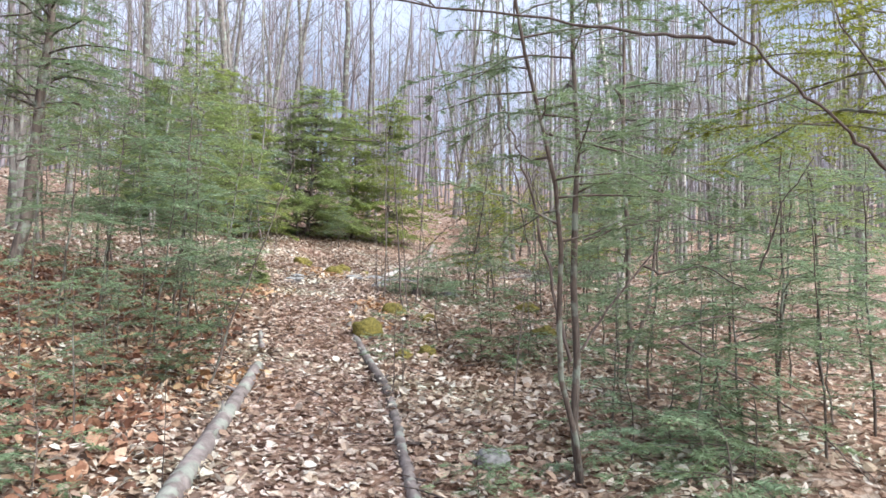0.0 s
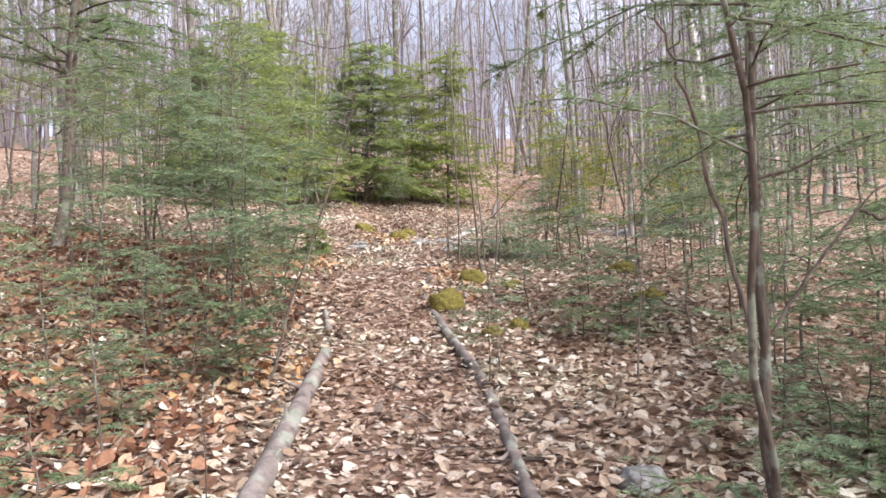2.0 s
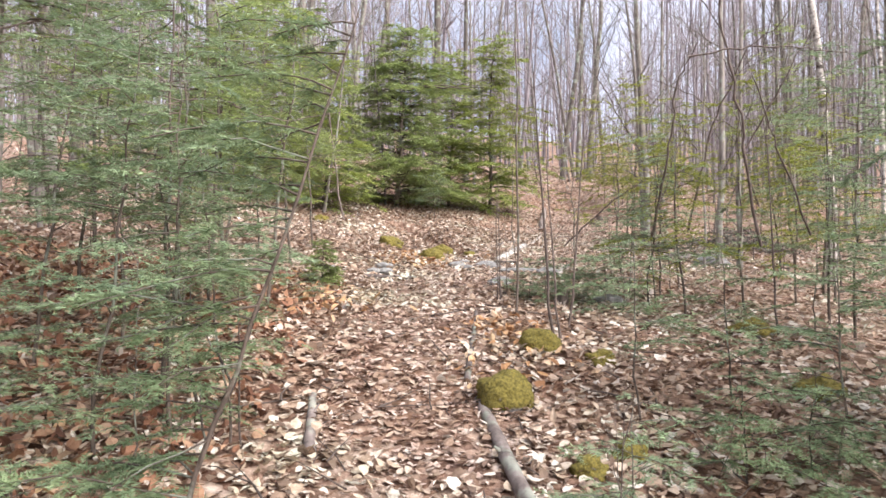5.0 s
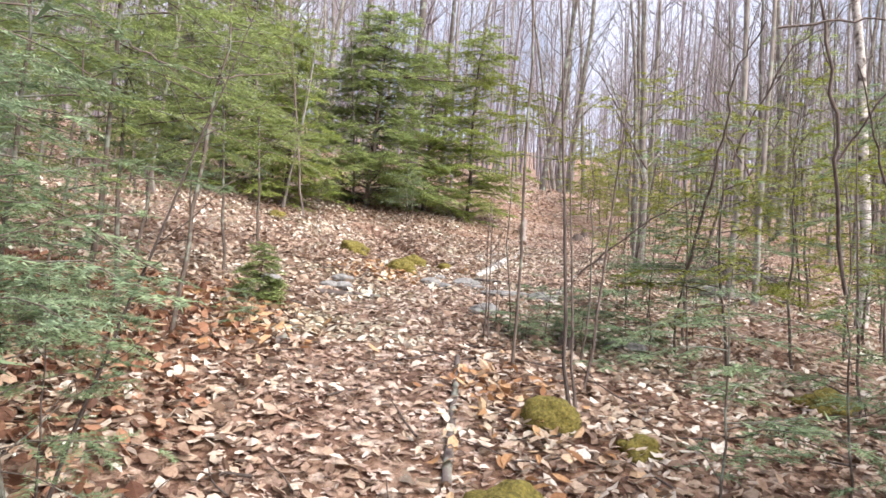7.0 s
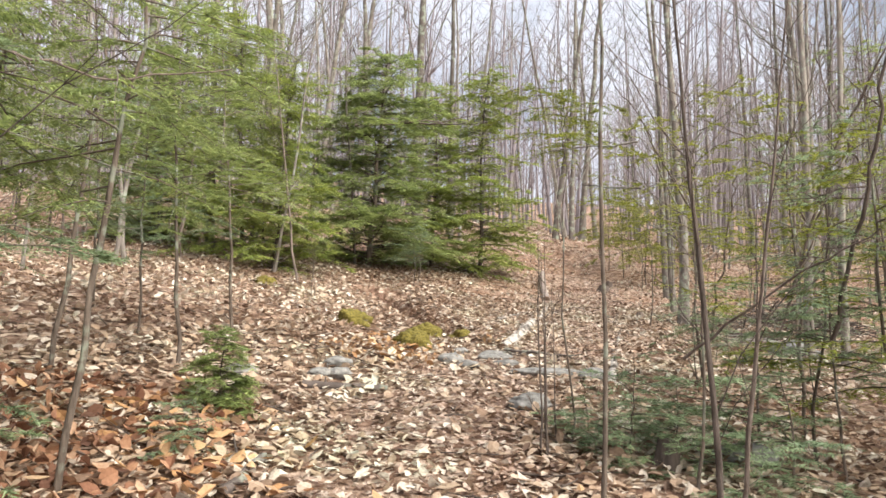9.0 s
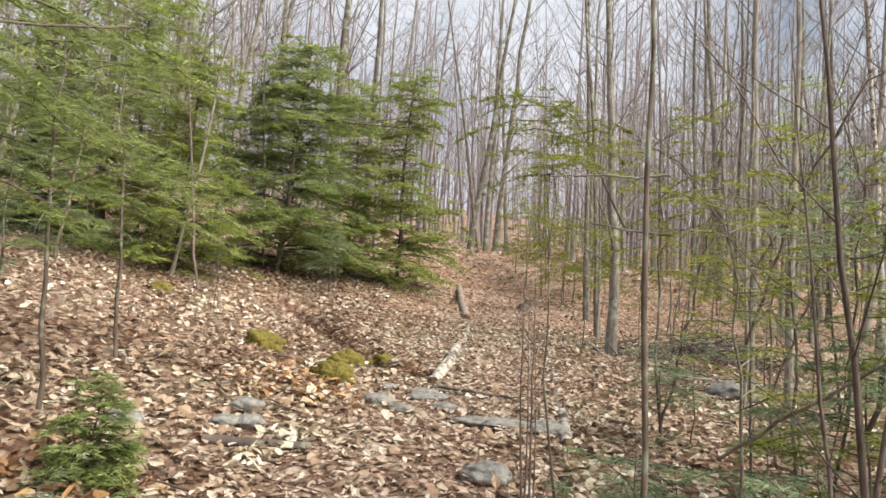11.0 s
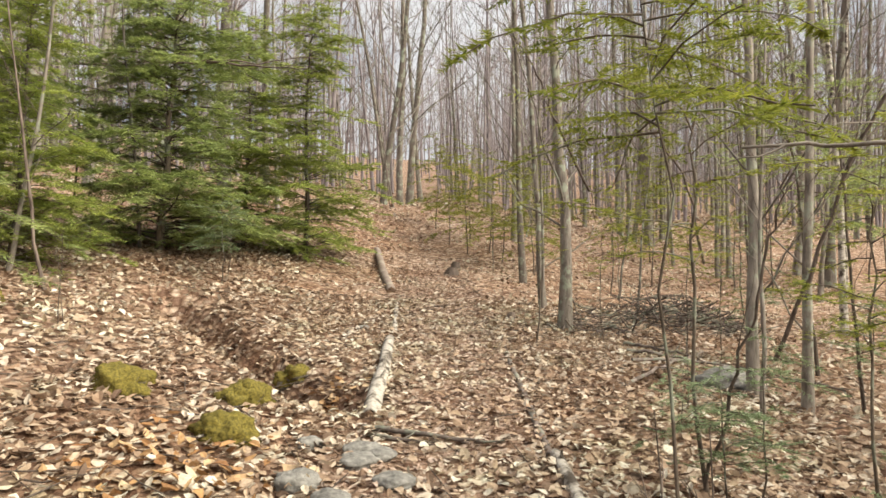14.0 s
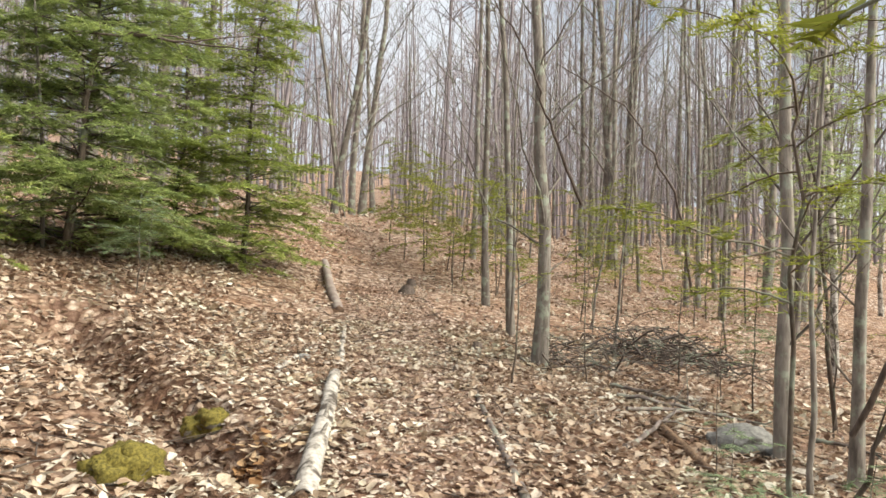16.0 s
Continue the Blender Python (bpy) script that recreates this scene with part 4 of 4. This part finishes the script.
for k, (v, x, y, size, lean) in enumerate((
    (2, 4.61, 18.96, 0.62, 1), (3, 4.92, 15.1, 0.8, 0), (1, 5.1, 20.6, 0.75, 0), (1, 5.94, 23.17, 0.9, 0), (0, 13.48, 29.83, 1.0, 0), (1, 13.15, 30.25, 1.0, 2), (0, 12.91, 25.52, 0.7, 0), (1, 12.57, 25.54, 0.8, -3), (3, 4.82, 15.64, 1.0, 1),
    (2, 8.08, 39.11, 1.1, 8), (0, 5.95, 34.91, 1.2, 8), (0, 7.19, 37.34, 1.2, 7), (2, 10.67, 46.15, 1.0, 6), (1, 7.92, 41.66, 1.3, 9), (1, 12.34, 24.14, 1.0, 0), (0, 13.37, 31.36, 1.0, 0), (1, 8.20, 28.71, 1.0, 0), (0, 14.71, 30.91, 1.0, 0),
    (3, -6.72, 16.17, 0.8, 0), (3, -6.95, 15.56, 0.9, 3), (0, 29.53, 90.87, 1.0, 0), (0, 16.85, 91.25, 1.1, 0), (2, 54.88, 91.48, 1.0, -2), (0, 17.08, 33.84, 1.0, 0), (1, 30.60, 94.71, 1.0, 0), (0, 42.99, 94.11, 1.1, 0), (2, 54.28, 93.42, 1.0, 2), (1, 18.92, 95.27, 1.1, 2),
    (0, 13.98, 31.84, 1.0, 2), (1, 14.48, 30.63, 1.0, 0), (2, 20.04, 30.05, 1.0, 0), (1, 15.87, 29.32, 0.9, 0), (1, 15.67, 27.87, 1.0, 0),
)):
    tagged(copy_thing(TREES[v], at(x, y, 71.0 * k, size, 0, 0, lean)), group="hardwoods near the trail")
for k, (x, y, size) in enumerate(((10.11, 19.44, 0.85), (6.01, 14.44, 1.0), (14.14, 23.08, 0.75), (19.26, 25.35, 0.9))):
    tagged(copy_thing(BIRCH, at(x, y, 90.0 * k, size)), group="birches")
BIRCH.matrix_world = at(15.5, 17.0)
rng = np.random.default_rng(77)
woods = []
while len(woods) < 118:
    y = 24 + 42 * rng.uniform() ** 0.8
    x = np.interp(y, CY, CX) * 0.5 + rng.uniform(-1, 1) * (10 + 0.62 * y)
    if abs(x - np.interp(y, CY, CX)) > 1.6 and not (-6.5 < x < 3.2 and 19 < y < 29):
        woods.append((x, y))
while len(woods) < 140:
    y, side = rng.uniform(8, 26), rng.choice((-1, 1))
    x = np.interp(y, CY, CX) + side * rng.uniform(8, 17)
    woods.append((x, y))
for k, (x, y) in enumerate(woods):
    tagged(copy_thing(TREES[k % 4], at(x, y, rng.uniform(0, 360), rng.uniform(0.8, 1.25), 0, rng.normal(0, 2), rng.normal(0, 2))), group="woodland hardwoods")
for k in range(4):
    TREES[k].matrix_world = at((-9.5, -11, 12.5, 11)[k], (12, 16, 13, 10.5)[k])


def far_woods():
    """The wooded hillside that closes the view: trunks, rising limbs and fine twigs."""
    rng = np.random.default_rng(78)
    geo = Geo()
    for k in range(1700):
        back = k % 8 == 0
        y = rng.uniform(-25, 30) if back else 40 + 150 * rng.uniform() ** 1.5
        x = rng.uniform(-70, 80) if back else 3 + 0.12 * y + rng.uniform(-1, 1) * (12 + 0.66 * y)
        if math.hypot(x - 2, y - 14) < (38 if back else 30) or abs(x - np.interp(y, CY, CX)) < 1.5:
            continue
        h, r = rng.uniform(11, 20), rng.uniform(0.05, 0.15)
        b = np.array([x, y, float(land(np.clip(x, -60, 60), y)) - 0.2])
        line = bend(b, b + np.array([rng.normal(0, 0.8), rng.normal(0, 0.8), h]), 6, rng, 0.09)
        geo.tube(line, np.linspace(r, r * 0.2, 6), 4, False)
        for j in range(8):
            q = line[rng.integers(1, 6)]
            a, ln = rng.uniform(0, 6.28), rng.uniform(1.0, 3.4)
            e = q + ln * np.array([math.cos(a), math.sin(a), rng.uniform(0.5, 1.6)])
            axis = bend(q, e, 3, rng, 0.1)
            geo.tube(axis, np.linspace(r * 0.32, r * 0.1, 3), 3, False)
            for w in range(3):
                f = rng.uniform(0.3, 1.0)
                p = q + (e - q) * f
                geo.tube([p, p + rng.normal(0, 0.7, 3) + (0, 0, 0.8)], [r * 0.16, r * 0.06], 3, False)
    return tagged(new("far_woods", geo.mesh("far_woods", M_BARK_HAZED)), "distant leafless woods on the hillside, bark coloured pale lilac for haze", "woods", kind="stuff")


far_woods()


# ---- brush pile and litter twigs ----
def brush_pile(x, y, rx, ry, h, n, seed):
    rng = np.random.default_rng(seed)
    geo = Geo()
    for k in range(n):
        a, ln = rng.uniform(0, 3.14), rng.uniform(0.2, 1.0)
        c = np.array([rng.normal(0, rx * 0.5), rng.normal(0, ry * 0.5)])
        g = float(land(x + c[0], y + c[1])) - float(land(x, y)) + rng.uniform(0.01, h) * max(0.1, 1 - abs(c[0]) / rx)
        d = np.array([math.cos(a), math.sin(a), rng.normal(0, 0.3)]) * ln / 2
        p = np.array([*c, g])
        geo.tube(bend(p - d, p + d, 5, rng, 0.035), np.linspace(rng.uniform(0.004, 0.015), 0.004, 5), 5, True)
    ob = new("brush_pile", geo.mesh("brush_pile", M_LOG))
    ob.location = (x, y, float(land(x, y)))
    return tagged(ob, "tangled pile of dead dark sticks on the leaves", "brush pile", kind="stuff")


brush_pile(6.85, 19.6, 1.3, 0.9, 0.5, 300, 1)
brush_pile(4.98, 18.98, 0.5, 0.5, 0.25, 50, 2)
for k, (a, b, c, d) in enumerate(((4.64, 17.49, 5.75, 16.38), (4.36, 16.95, 5.49, 16.88), (4.87, 17.92, 5.39, 17.14), (5.78, 16.17, 6.05, 15.73), (3.53, 15.87, 5.75, 17.53))):
    stick("fallen_branch", [on_land(a, b, 0.05), on_land((a + c) / 2, (b + d) / 2, 0.07), on_land(c, d, 0.05)], 0.022, 0.01, 80 + k, "long grey dead branch lying on leaf litter", M_LOG, "branch", 3)
rng = np.random.default_rng(5)
twigs = Geo()
for k in range(900):
    y = rng.uniform(2.5, 26)
    x = np.interp(y, CY, CX) + rng.normal(0, 3.2)
    a, ln = rng.uniform(0, 3.14), rng.uniform(0.12, 0.55)
    d = np.array([math.cos(a), math.sin(a)]) * ln / 2
    p, q = on_land(x - d[0], y - d[1], rng.uniform(0.02, 0.05)), on_land(x + d[0], y + d[1], rng.uniform(0.02, 0.06))
    twigs.tube(bend(p, q, 4, rng, 0.012), np.linspace(rng.uniform(0.003, 0.009), 0.002, 4), 4, False)
tagged(new("twig_litter", twigs.mesh("twig_litter", M_BARK_DARK)), "small dead twigs scattered over the leaf litter", "twigs", kind="stuff")
